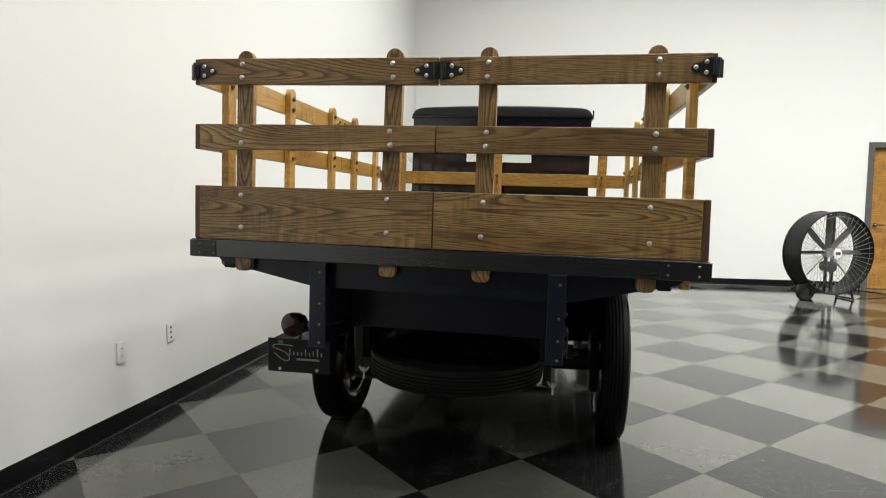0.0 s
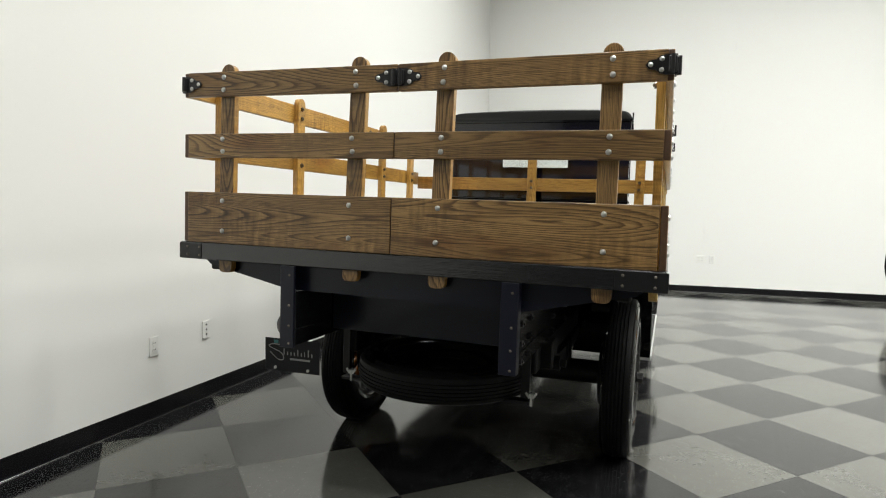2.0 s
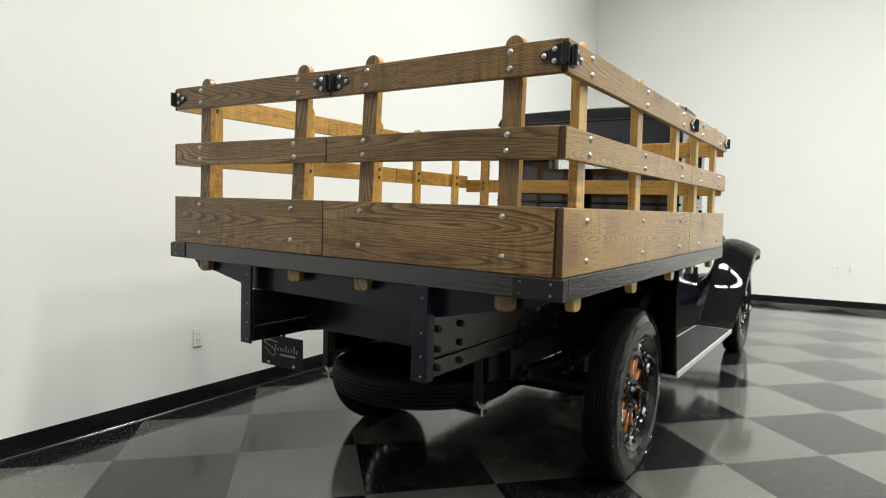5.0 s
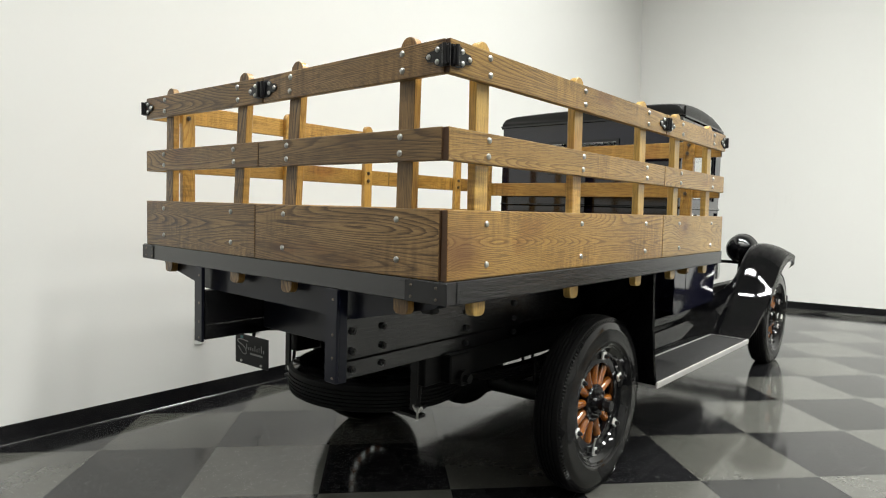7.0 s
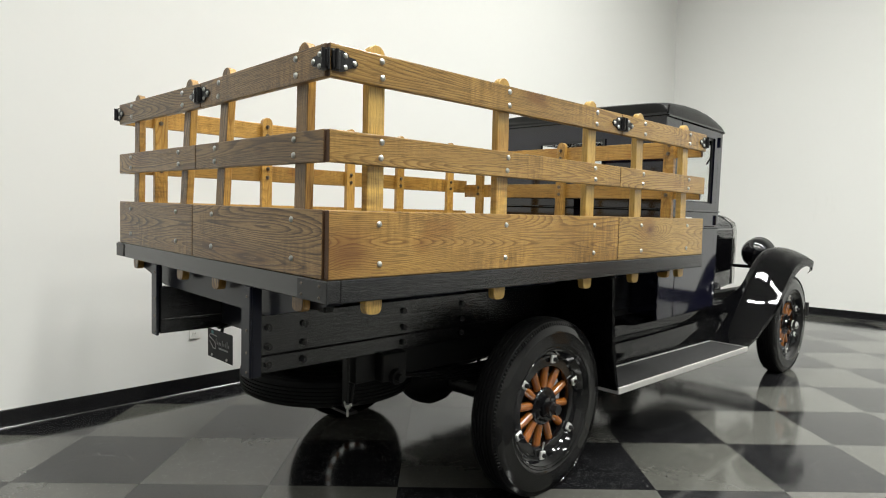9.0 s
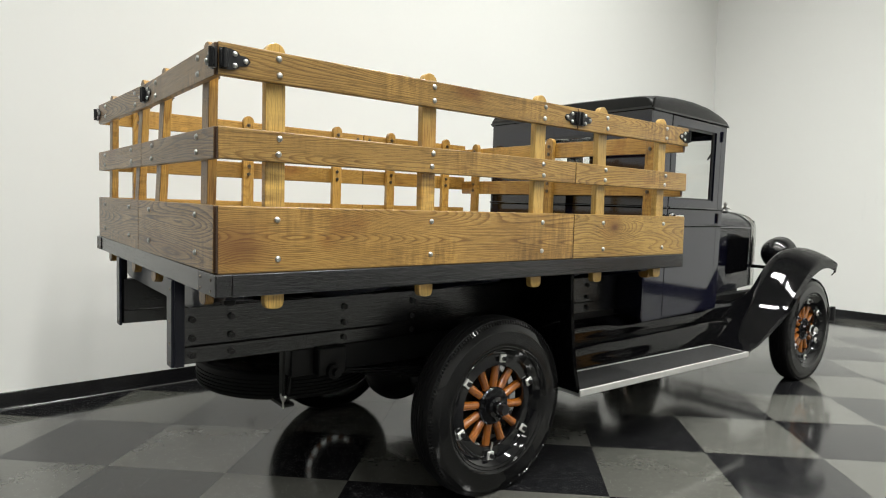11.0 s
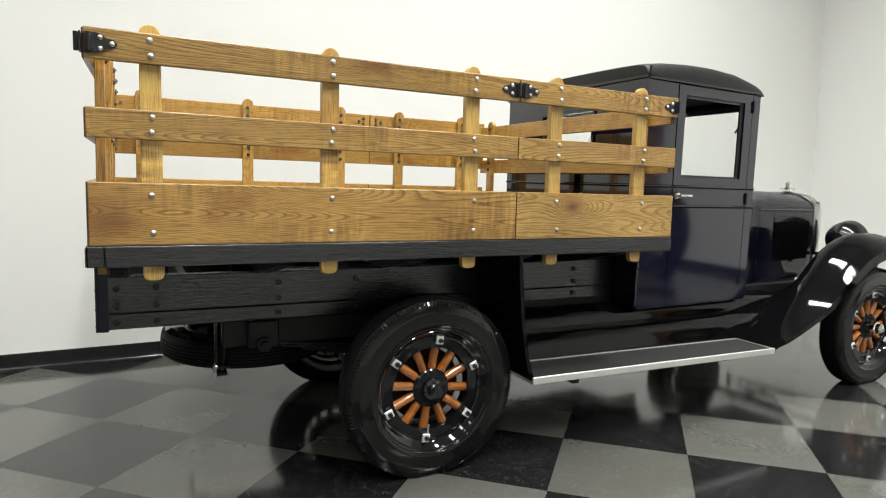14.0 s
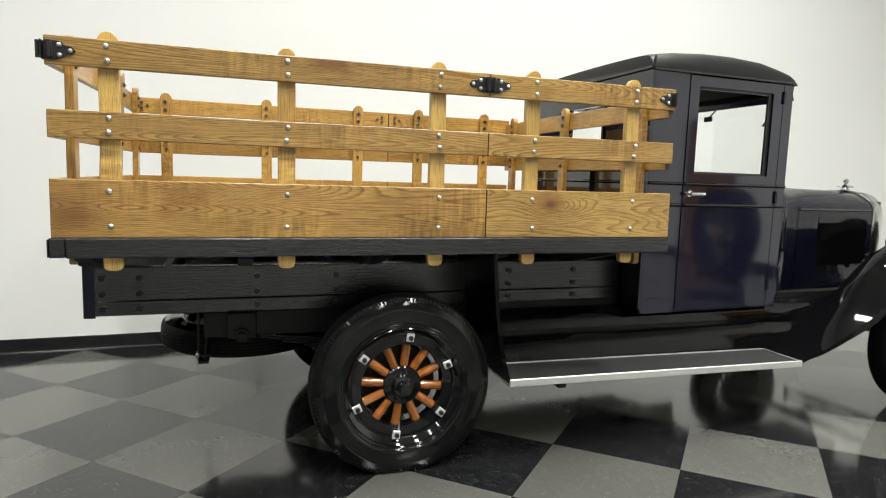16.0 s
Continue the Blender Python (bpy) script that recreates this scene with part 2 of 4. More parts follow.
PLATE_GREY = plain_material("charcoal_plate", (0.014, 0.015, 0.017), 0.5, vary=0.15, spec=0.2)
PALE_INK = plain_material("pale_ink", (0.33, 0.33, 0.33), 0.4, vary=0.05)
TEAL_INK = plain_material("teal_ink", (0.03, 0.2, 0.2), 0.4, vary=0.05)
LEATHER = plain_material("black_seat_leather", (0.012, 0.011, 0.011), 0.45, vary=0.3, scale=40, bump=0.3)
LINING = plain_material("dark_headliner", (0.018, 0.016, 0.016), 0.8, vary=0.2)


def glass_material():
    m = Nodes("window_glass")
    m.b.inputs["Transmission Weight"].default_value = 1.0
    m.b.inputs["IOR"].default_value = 1.45
    return m.done((0.95, 0.97, 0.96), 0.0)


GLASS = glass_material()


def lamp_glow():
    m = Nodes("lamp_diffuser")
    m.b.inputs["Emission Color"].default_value = (1.0, 0.985, 0.94, 1)
    m.b.inputs["Emission Strength"].default_value = 6.0
    return m.done((0.8, 0.8, 0.8), 0.5)


DIFFUSER = lamp_glow()


# ---- mesh helpers ----
def part(name, bm, material, parent=None, label="", at=None, smooth=False):
    me = bpy.data.meshes.new(name)
    bmesh.ops.recalc_face_normals(bm, faces=bm.faces)
    bm.to_mesh(me)
    bm.free()
    me.materials.append(material)
    if smooth:
        me.polygons.foreach_set("use_smooth", [True] * len(me.polygons))
        me.set_sharp_from_angle(angle=radians(38))
    ob = new(name, me)
    if parent:
        ob.parent = parent
    if at is not None:
        ob.matrix_basis = at
    if label:
        tagged(ob, label)
    return ob


def share(name, me, parent, at, label=""):
    ob = new(name, me)
    ob.parent = parent
    ob.matrix_basis = at
    if label:
        tagged(ob, label)
    return ob


def box(bm, x0, x1, y0, y1, z0, z1, bev=0.0, seg=1):
    m = Matrix.LocRotScale(((x0 + x1) / 2, (y0 + y1) / 2, (z0 + z1) / 2), None, (x1 - x0, y1 - y0, z1 - z0))
    made = bmesh.ops.create_cube(bm, size=1, matrix=m)["verts"]
    if bev:
        edges = list({e for v in made for e in v.link_edges})
        bmesh.ops.bevel(bm, geom=edges, offset=bev, segments=seg, affect="EDGES", profile=0.5)
    return bm


def new_box(*a, **k):
    return box(bmesh.new(), *a, **k)


AXIS = {"x": Euler((0, radians(90), 0)), "y": Euler((radians(-90), 0, 0)), "z": Euler((0, 0, 0))}


def rod(bm, centre, axis, r, length, seg=16, r2=None):
    m = Matrix.LocRotScale(centre, AXIS[axis], None)
    bmesh.ops.create_cone(bm, cap_ends=True, segments=seg, radius1=r, radius2=r if r2 is None else r2, depth=length, matrix=m)
    return bm


def tube(bm, a, b, r, seg=10):
    a, b = Vector(a), Vector(b)
    q = (b - a).to_track_quat("Z", "Y")
    m = Matrix.LocRotScale((a + b) / 2, q, None)
    bmesh.ops.create_cone(bm, cap_ends=True, segments=seg, radius1=r, radius2=r, depth=(b - a).length, matrix=m)
    return bm


def lathe(bm, profile, seg=48, axis="x", centre=(0, 0, 0), closed=False):
    """Turns (radius, along) pairs round the axis."""
    rings = []
    c = Vector(centre)
    for k in range(seg):
        a = 2 * math.pi * k / seg
        ring = []
        for r, s in profile:
            u, w = r * math.cos(a), r * math.sin(a)
            p = {"x": (s, u, w), "y": (u, s, w), "z": (u, w, s)}[axis]
            ring.append(bm.verts.new(c + Vector(p)))
        rings.append(ring)
    n = len(profile)
    for k in range(seg):
        a, b = rings[k], rings[(k + 1) % seg]
        for j in range(n if closed else n - 1):
            i = (j + 1) % n
            bm.faces.new((a[j], a[i], b[i], b[j]))
    return bm


def loft(bm, rings, closed=False, caps=False):
    vs = [[bm.verts.new(p) for p in ring] for ring in rings]
    for a, b in zip(vs, vs[1:]):
        n = len(a)
        for j in range(n if closed else n - 1):
            i = (j + 1) % n
            bm.faces.new((a[j], a[i], b[i], b[j]))
    if caps:
        bm.faces.new(vs[0])
        bm.faces.new(vs[-1])
    return bm


def prism(bm, outline, axis, a, b):
    """An outline of pairs drawn out along an axis from a to b."""
    def p(u, w, s):
        return {"x": (s, u, w), "y": (u, s, w), "z": (u, w, s)}[axis]
    return loft(bm, [[p(u, w, a) for u, w in outline], [p(u, w, b) for u, w in outline]], closed=True, caps=True)


def thicken(bm, t):
    bmesh.ops.solidify(bm, geom=bm.faces[:], thickness=t)
    return bm


def smooth_path(points, n):
    """A Catmull-Rom line through the points, n steps a span."""
    pts = [Vector(p) for p in points]
    ext = [2 * pts[0] - pts[1], *pts, 2 * pts[-1] - pts[-2]]
    out = []
    for k in range(len(pts) - 1):
        a, b, c, d = ext[k:k + 4]
        for j in range(n):
            t = j / n
            out.append(0.5 * (2 * b + (c - a) * t + (2 * a - 5 * b + 4 * c - d) * t * t + (3 * b - a - 3 * c + d) * t ** 3))
    out.append(pts[-1])
    return out


# ---- room ----
def wall(name, x0, x1, y0, y1, label, material=None):
    return tagged(part(name, new_box(x0, x1, y0, y1, -0.05, ROOM_H), material or WHITE_WALL), label, "wall", kind="structure")


W = 0.2
DOOR_X0, DOOR_X1, DOOR_Z = 5.25, 6.21, 2.21
wall("wall_west", ROOM_X0 - W, ROOM_X0, ROOM_Y0 - W, ROOM_Y1 + W, "smooth white painted wall along the truck")
wall("wall_east", ROOM_X1, ROOM_X1 + W, ROOM_Y0 - W, ROOM_Y1 + W, "plain white painted wall of the showroom")
wall("wall_south", ROOM_X0, ROOM_X1, ROOM_Y0 - W, ROOM_Y0, "plain dark grey painted wall of the showroom", GREY_WALL)
bm = new_box(ROOM_X0, DOOR_X0, ROOM_Y1, ROOM_Y1 + W, -0.05, ROOM_H)
box(bm, DOOR_X1, ROOM_X1, ROOM_Y1, ROOM_Y1 + W, -0.05, ROOM_H)
box(bm, DOOR_X0, DOOR_X1, ROOM_Y1, ROOM_Y1 + W, DOOR_Z, ROOM_H)
tagged(part("wall_north", bm, WHITE_WALL), "white painted end wall with a doorway", "wall", kind="structure")
tagged(part("ceiling", new_box(ROOM_X0 - W, ROOM_X1 + W, ROOM_Y0 - W, ROOM_Y1 + W, ROOM_H, ROOM_H + 0.15), CEILING_PAINT),
       "plain pale ceiling high above the floor", "ceiling", kind="structure")

BASE_H = 0.105


def baseboard(x0, x1, y0, y1, nx, ny):
    """A vinyl base with a cove foot; (nx, ny) points into the room."""
    prof = [(0, 0), (0.013, 0), (0.010, 0.003), (0.007, 0.010), (0.006, 0.03), (0.006, BASE_H - 0.004), (0.004, BASE_H), (0, BASE_H)]
    rings = [[(x + nx * d, y + ny * d, z) for d, z in prof] for x, y in ((x0, y0), (x1, y1))]
    ob = part("baseboard", loft(bmesh.new(), rings, closed=True, caps=True), BASE_RUBBER)
    return tagged(ob, "black vinyl cove base along the white wall", "baseboard", kind="structure")


baseboard(ROOM_X0, ROOM_X0, ROOM_Y0, ROOM_Y1, 1, 0)
baseboard(ROOM_X1, ROOM_X1, ROOM_Y0, ROOM_Y1, -1, 0)
baseboard(ROOM_X0, DOOR_X0 - 0.06, ROOM_Y1, ROOM_Y1, 0, -1)
baseboard(DOOR_X1 + 0.06, ROOM_X1, ROOM_Y1, ROOM_Y1, 0, -1)
baseboard(ROOM_X0, ROOM_X1, ROOM_Y0, ROOM_Y0, 0, 1)


def door():
    ob = tagged(new("door_1"), "closed honey oak door in a dark grey steel frame", "door", kind="structure")
    ob.location = (DOOR_X0, ROOM_Y1, 0)
    w = DOOR_X1 - DOOR_X0
    part("door_leaf", new_box(0.03, w - 0.03, 0.03, 0.075, 0.006, DOOR_Z - 0.03, bev=0.002), DOOR_OAK, ob, "honey oak veneer leaf",
         pose(0, 0, 0))
    bm = bmesh.new()
    for x0, x1, z0, z1 in ((-0.055, 0.03, 0, DOOR_Z + 0.055), (w - 0.03, w + 0.055, 0, DOOR_Z + 0.055), (0.03, w - 0.03, DOOR_Z - 0.03, DOOR_Z + 0.055)):
        box(bm, x0, x1, -0.018, 0.12, z0, z1, bev=0.003)
    part("door_frame", bm, FRAME_GREY, ob, "dark grey steel frame")
    bm = rod(bmesh.new(), (0.10, 0.02, 1.0), "y", 0.03, 0.02)
    rod(bm, (0.10, 0.0, 1.0), "y", 0.012, 0.06)
    box(bm, 0.09, 0.21, -0.04, -0.022, 0.99, 1.01, bev=0.005)
    part("door_handle", bm, CHROME, ob, "satin steel lever")
    return ob


door()


def wall_plate(x, y, z, rz, sockets, label, gangs=(0.0,)):
    """A wall plate whose face looks along local -y. gangs: places of its columns of sockets."""
    ob = tagged(new("wall_outlet"), label, "outlet")
    ob.matrix_basis = pose(x, y, z, 0, 0, rz)
    part("cover_plate", new_box(gangs[0] - 0.036, gangs[-1] + 0.036, -0.006, 0.0, -0.058, 0.058, bev=0.0025, seg=2), PLASTIC_WHITE, ob)
    for g, s in [(g, s) for g in gangs for s in ((-0.02, 0.02) if sockets else (-0.032, 0.0, 0.032))]:
        bm = bmesh.new()
        if sockets:
            rod(bm, (g, -0.007, s), "y", 0.0165, 0.004, 20)
            sock = part("socket", bm, PLASTIC_WHITE, ob)
            for dx in (g - 0.006, g + 0.006):
                part("slot", new_box(dx - 0.0012, dx + 0.0012, -0.0096, -0.0088, s - 0.004, s + 0.006), SOCKET_DARK, sock)
        else:
            rod(bm, (g, -0.0068, s), "y", 0.006, 0.004, 12)
            part("jack", bm, SOCKET_DARK, ob)
    return ob


wall_plate(ROOM_X0 + 0.001, 0.88, 0.435, 90, True, "white duplex power outlet low on the white wall")
wall_plate(ROOM_X0 + 0.001, 1.33, 0.455, 90, False, "white jack plate low on the white wall")
wall_plate(1.53, ROOM_Y1 - 0.001, 0.525, 0, True, "white four-way power outlet low on the end wall", (-0.023, 0.023))
wall_plate(1.70, ROOM_Y1 - 0.001, 0.525, 0, False, "white jack plate beside an outlet on the end wall")


def ceiling_light(x, y):
    ob = tagged(new("ceiling_light"), "white linear fluorescent fitting under the ceiling", "lamp", "ceiling lights")
    ob.location = (x, y, ROOM_H)
    part("housing", new_box(-1.26, 1.26, -0.30, 0.30, -0.10, 0.0, bev=0.01), PLASTIC_WHITE, ob)
    part("diffuser", new_box(-1.2, 1.2, -0.25, 0.25, -0.118, -0.101, bev=0.004), DIFFUSER, ob, "glowing white diffuser")
    return ob


first = ceiling_light(*LAMP_SPOTS[0])
for x, y in LAMP_SPOTS[1:]:
    copy_thing(first, pose(x, y, ROOM_H))
for x, y in LAMP_SPOTS:
    strip_lamp(x, y, ROOM_H - 0.135)

# ---- the truck ----
# Local axes: x to its right side, y ahead from the rear boards, z up from the floor.
truck = tagged(new("stake_bed_truck"), "vintage black and navy flatbed truck with oak stake racks", "truck")
truck.matrix_basis = pose(-0.03, 0.076, 0, 0, 0, -0.9)
BODY = pose(0, 0, 0, 0, 1.2, 0) @ pose(0, 0, 0, -0.3, 0, 0)

X_L, X_R = -0.977, 0.928
Y_F = 2.57
TH = 0.024
LOW, MID, TOP = (1.107, 1.314), (1.454, 1.550), (1.699, 1.796)


def bolt_mesh():
    bm = bmesh.new()
    lathe(bm, [(0.0100, 0.0), (0.0098, -0.0025), (0.0078, -0.0052), (0.0042, -0.0068), (0.0004, -0.0072)], 14, "y")
    me = bpy.data.meshes.new("bolt")
    bm.to_mesh(me)
    bm.free()
    me.materials.append(ZINC)
    me.polygons.foreach_set("use_smooth", [True] * len(me.polygons))
    return me


def nut_mesh():
    bm = rod(bmesh.new(), (0, 0.0045, 0), "y", 0.0115, 0.009, 6)
    rod(bm, (0, 0.008, 0), "y", 0.005, 0.012, 8)
    me = bpy.data.meshes.new("nut")
    bm.to_mesh(me)
    bm.free()
    me.materials.append(NUT_STEEL)
    return me


BOLT, NUT = bolt_mesh(), nut_mesh()
RIVET = BOLT.copy()
RIVET.materials[0] = NUT_STEEL
RIVET.transform(Matrix.Scale(0.5, 4))
SILL_NUT = NUT.copy()
SILL_NUT.materials[0] = IRON


def board(name, length, z0, z1, material, at, bolts=(), label="", thick=TH, nuts=True):
    """A board along local x from 0, its outer face at local y = 0 looking along -y. bolts: (x, z)."""
    bm = new_box(0, length, 0, thick, z0, z1, bev=0.0035, seg=2)
    ob = part(name, bm, material, truck, label, BODY @ at)
    ob.data.materials.append(OAK_END)
    ob.data.materials.append(OAK_INNER)
    for face in ob.data.polygons:
        if abs(face.normal.x) > 0.9:
            face.material_index = 1
        elif face.normal.y > 0.5:
            face.material_index = 2
    for x, z in bolts:
        share("bolt", BOLT, ob, pose(x, 0, z))
        if nuts:
            share("nut", NUT, ob, pose(x, thick + STAKE_T, z))
    return ob


STAKE_T, STAKE_W = 0.03, 0.066


def stake(at, material=None, width=STAKE_W):
    """An upright with rounded ends; local x runs up it, y inwards."""
    h = width / 2
    out = []
    for k in range(15):
        a = math.pi * k / 14
        out.append((1.795 + 0.034 * math.sin(a), h * math.cos(a)))
    for k in range(15):
        a = math.pi + math.pi * k / 14
        c, d = math.cos(a), math.sin(a)
        out.append((1.02 - 0.036 * abs(d) ** 0.6, math.copysign(h * abs(c) ** 0.6, c)))
    bm = bmesh.new()
    lo = [bm.verts.new((u, 0.0, w)) for u, w in out]
    hi = [bm.verts.new((u, STAKE_T, w)) for u, w in out]
    bm.faces.new(lo)
    bm.faces.new(hi)
    n = len(out)
    for j in range(n):
        bm.faces.new((lo[j], lo[(j + 1) % n], hi[(j + 1) % n], hi[j]))
    bmesh.ops.recalc_face_normals(bm, faces=bm.faces)
    rim = [e for e in bm.edges if len(e.link_faces) == 2 and e.calc_face_angle(0) > 1.0]
    bmesh.ops.bevel(bm, geom=rim, offset=0.0022, segments=1, affect="EDGES")
    ob = part("stake", bm, material, truck, "", BODY @ at)
    # Only outer faces carry the painted shade; the rest stay golden.
    if material is OAK_SHADED:
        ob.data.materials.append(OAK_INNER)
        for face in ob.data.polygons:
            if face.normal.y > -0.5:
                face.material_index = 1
    return ob


UP = Matrix(((0, 0, 1, 0), (0, 1, 0, 0), (1, 0, 0, 0), (0, 0, 0, 1)))


BOW = {"lower_board": -0.009, "middle_rail": 0.003, "top_rail": 0.022}


def rack(at, spans, posts, material, post_material, bowed=False, label="", lows=(), lift=(0.041, 0.041)):
    """One side of the cage. at: local x along it, y inwards. spans: (x0, x1) of its panels; posts: stake places.
    bowed: the two panels meet in the middle a little out at the foot and in at the top. lift: bolt heights within the lower board."""
    for k, (x0, x1) in enumerate(spans):
        here = [p - x0 for p in posts if x0 < p < x1]
        for name, (z0, z1) in (("lower_board", LOW), ("middle_rail", MID), ("top_rail", TOP)):
            up, down = lift if name == "lower_board" else (0.025, 0.022)
            bolts = [(p + random.uniform(-0.004, 0.004), z) for p in here for z in (z0 + up, z1 - down)]
            here_at = at @ pose(x0, 0, 0)
            if bowed:
                swing = math.degrees(math.atan2(BOW[name], x1 - x0))
                here_at = at @ (pose(x0, 0, 0, 0, 0, swing) if k == 0 else pose(x0, BOW[name], 0, 0, 0, -swing))
            board(name, x1 - x0 - 0.003, z0, z1, lows[k] if lows and name == "lower_board" else material, here_at, bolts, label)
    for p in posts:
        stake_at = at @ pose(p, TH + 0.0008, 0)
        if bowed:
            f = 1 - abs(p - spans[0][1]) / 0.95
            stake_at = stake_at @ Matrix.Translation((0, f * BOW["lower_board"], 1.21 + 0.010 * f)) @ pose(0, 0, 0, -3.3 * f) @ Matrix.Translation((0, 0, -1.21))
        stake(stake_at @ UP, post_material)


SIDE_POSTS = (0.193, 0.803, 1.414, 1.848, 2.356)
SPLIT = 1.632
REAR_POSTS = (-0.778, -0.193, 0.156, 0.731)
REAR_AT = pose(0, -0.002, 0)
# Rear boards and stakes: the darker oak stands in for shade.
rack(REAR_AT, ((X_L + TH + 0.001, -0.0205), (-0.0205, X_R - TH - 0.001)), REAR_POSTS, OAK_SHADED, OAK_SHADED, True,
     label="oak board with wavy grain, darkened for shade", lift=(0.051, 0.034))
RIGHT = pose(X_R, 0, 0, 0, 0, 90) @ pose(0, 0, 1.107, -0.9) @ Matrix.Translation((0, 0, -1.107))
rack(RIGHT, ((0.004, SPLIT), (SPLIT, Y_F)), SIDE_POSTS, OAK, OAK_YELLOW, label="golden brown oak board", lows=(OAK_BURL, OAK_KNOT))
LEFT = Matrix.Translation((X_L, 0, 0)) @ pose(0, 0, 0, 0, 0, -89.33)
rack(LEFT, ((-Y_F, -SPLIT), (-SPLIT, -0.004)), [-p for p in SIDE_POSTS], OAK, OAK_INNER, label="golden varnished oak board")
FRONT = Matrix.Translation((0, Y_F - 0.004, -0.032)) @ pose(0, 0, 0, 0, 0, 180)
rack(FRONT, ((-X_R + TH + 0.001, -X_L - TH + 0.028),), (-0.72, 0.05, 0.80), OAK_INNER, OAK_INNER, label="golden varnished oak board")


def strap(name, at, flip=1):
    """Half of a rack latch: a black iron strap with three bolts, from the joint at local x = 0."""
    out = [(0.0, -0.031), (0.034, -0.031), (0.052, -0.026), (0.062, -0.016), (0.084, -0.013), (0.094, 0.0), (0.084, 0.013), (0.062, 0.016),
           (0.052, 0.026), (0.034, 0.031), (0.0, 0.031)]
    out = [(flip * u, w) for u, w in out]
    bm = prism(bmesh.new(), out, "y", -0.0055, -0.0005)
    ob = part(name, bm, IRON, truck, "black iron strap latch", BODY @ at)
    for u, w in ((0.046, 0.017), (0.046, -0.017), (0.079, 0.0)):
        share("bolt", BOLT, ob, pose(flip * u, -0.0055, w, 0, 0, 0) @ Matrix.Scale(0.8, 4))
        share("nut", NUT, ob, pose(flip * u, TH, w) @ Matrix.Scale(0.8, 4))
    bm = new_box(min(0, flip * 0.026), max(0, flip * 0.026), -0.013, -0.0055, -0.026, 0.026, bev=0.003)
    rod(bm, (flip * 0.013, -0.014, 0), "z", 0.007, 0.058, 10)
    part("latch_hook", bm, IRON, ob)
    return ob


ZT = (TOP[0] + TOP[1]) / 2
for at, x in ((REAR_AT @ pose(0, BOW["top_rail"], 0), -0.0205), (RIGHT, SPLIT), (LEFT, -SPLIT)):
    strap("latch", at @ pose(x, 0, ZT), 1)
    strap("latch", at @ pose(x, 0, ZT), -1)
for at, x, s in ((REAR_AT, X_R - 0.002, -1), (RIGHT, 0.006, 1), (REAR_AT, X_L + 0.002, 1), (LEFT, -0.006, -1), (RIGHT, Y_F - 0.002, -1)):
    strap("corner_latch", at @ pose(x, 0, ZT), s)

# platform: deck planks and the black rails round them
planks = 12
pw = (X_R - X_L - 0.11) / planks
for k in range(planks):
    x0 = X_L + 0.055 + k * pw
    at = pose(x0 + pw / 2, 0.05, 0, 0, 0, 90)
    part("deck_plank", new_box(0, Y_F - 0.09, -pw / 2 + 0.0015, pw / 2 - 0.0015, 1.066, 1.098, bev=0.002), BLACK_PLANK, truck, "", BODY @ at)
part("bed_rail", new_box(0, X_R - X_L + 0.014, 0, 0.05, 1.036, 1.1062, bev=0.004, seg=2), BLACK_PLANK, truck, "black painted edge rail",
     BODY @ pose(X_L - 0.01, -0.004, 0))
for x in (X_R + 0.004, X_L + 0.042):
    part("bed_rail", new_box(0, Y_F - 0.048, 0.0, 0.05, 1.034, 1.1062, bev=0.004, seg=2), BLACK_PLANK, truck, "black painted edge rail",
         BODY @ pose(x, 0.047, 0, 0, 0, 90))
part("bed_rail", new_box(0, X_R - X_L - 0.1, 0, 0.04, 1.036, 1.1062, bev=0.004), BLACK_PLANK, truck, "", BODY @ pose(X_L + 0.05, Y_F - 0.04, 0))
# corner irons on the rear rail
for x0, xs in ((X_R - 0.155, (X_R - 0.13, X_R - 0.03)), (X_L - 0.012, (X_L + 0.03, X_L + 0.09))):
    w = 0.165 if x0 > 0 else 0.11
    ob = part("corner_iron", new_box(x0, x0 + w, -0.0075, -0.0045, 1.038, 1.102, bev=0.001), IRON, truck, "", BODY)
    for x in xs:
        for z in (1.053, 1.087):
            share("rivet", RIVET, ob, pose(x, -0.0075, z))

# cross bearers under the deck, tapering to the sides
for y in (0.055, 0.62, 1.19, 1.72, 2.30):
    out = [(-0.90, 1.028), (-0.88, 1.012), (-0.50, 0.935), (0.47, 0.930), (0.84, 1.012), (0.86, 1.028), (0.86, 1.0655), (-0.90, 1.0655)]
    part("cross_bearer", prism(bmesh.new(), out, "y", y, y + 0.06), BLUE_BLACK, truck, "", BODY)
# stub pockets beside the corner stakes
for x in (-0.86, 0.80):
    part("pocket", new_box(x - 0.025, x + 0.025, 0.06, 0.10, 0.99, 1.035, bev=0.006), CHASSIS, truck, "", BODY)

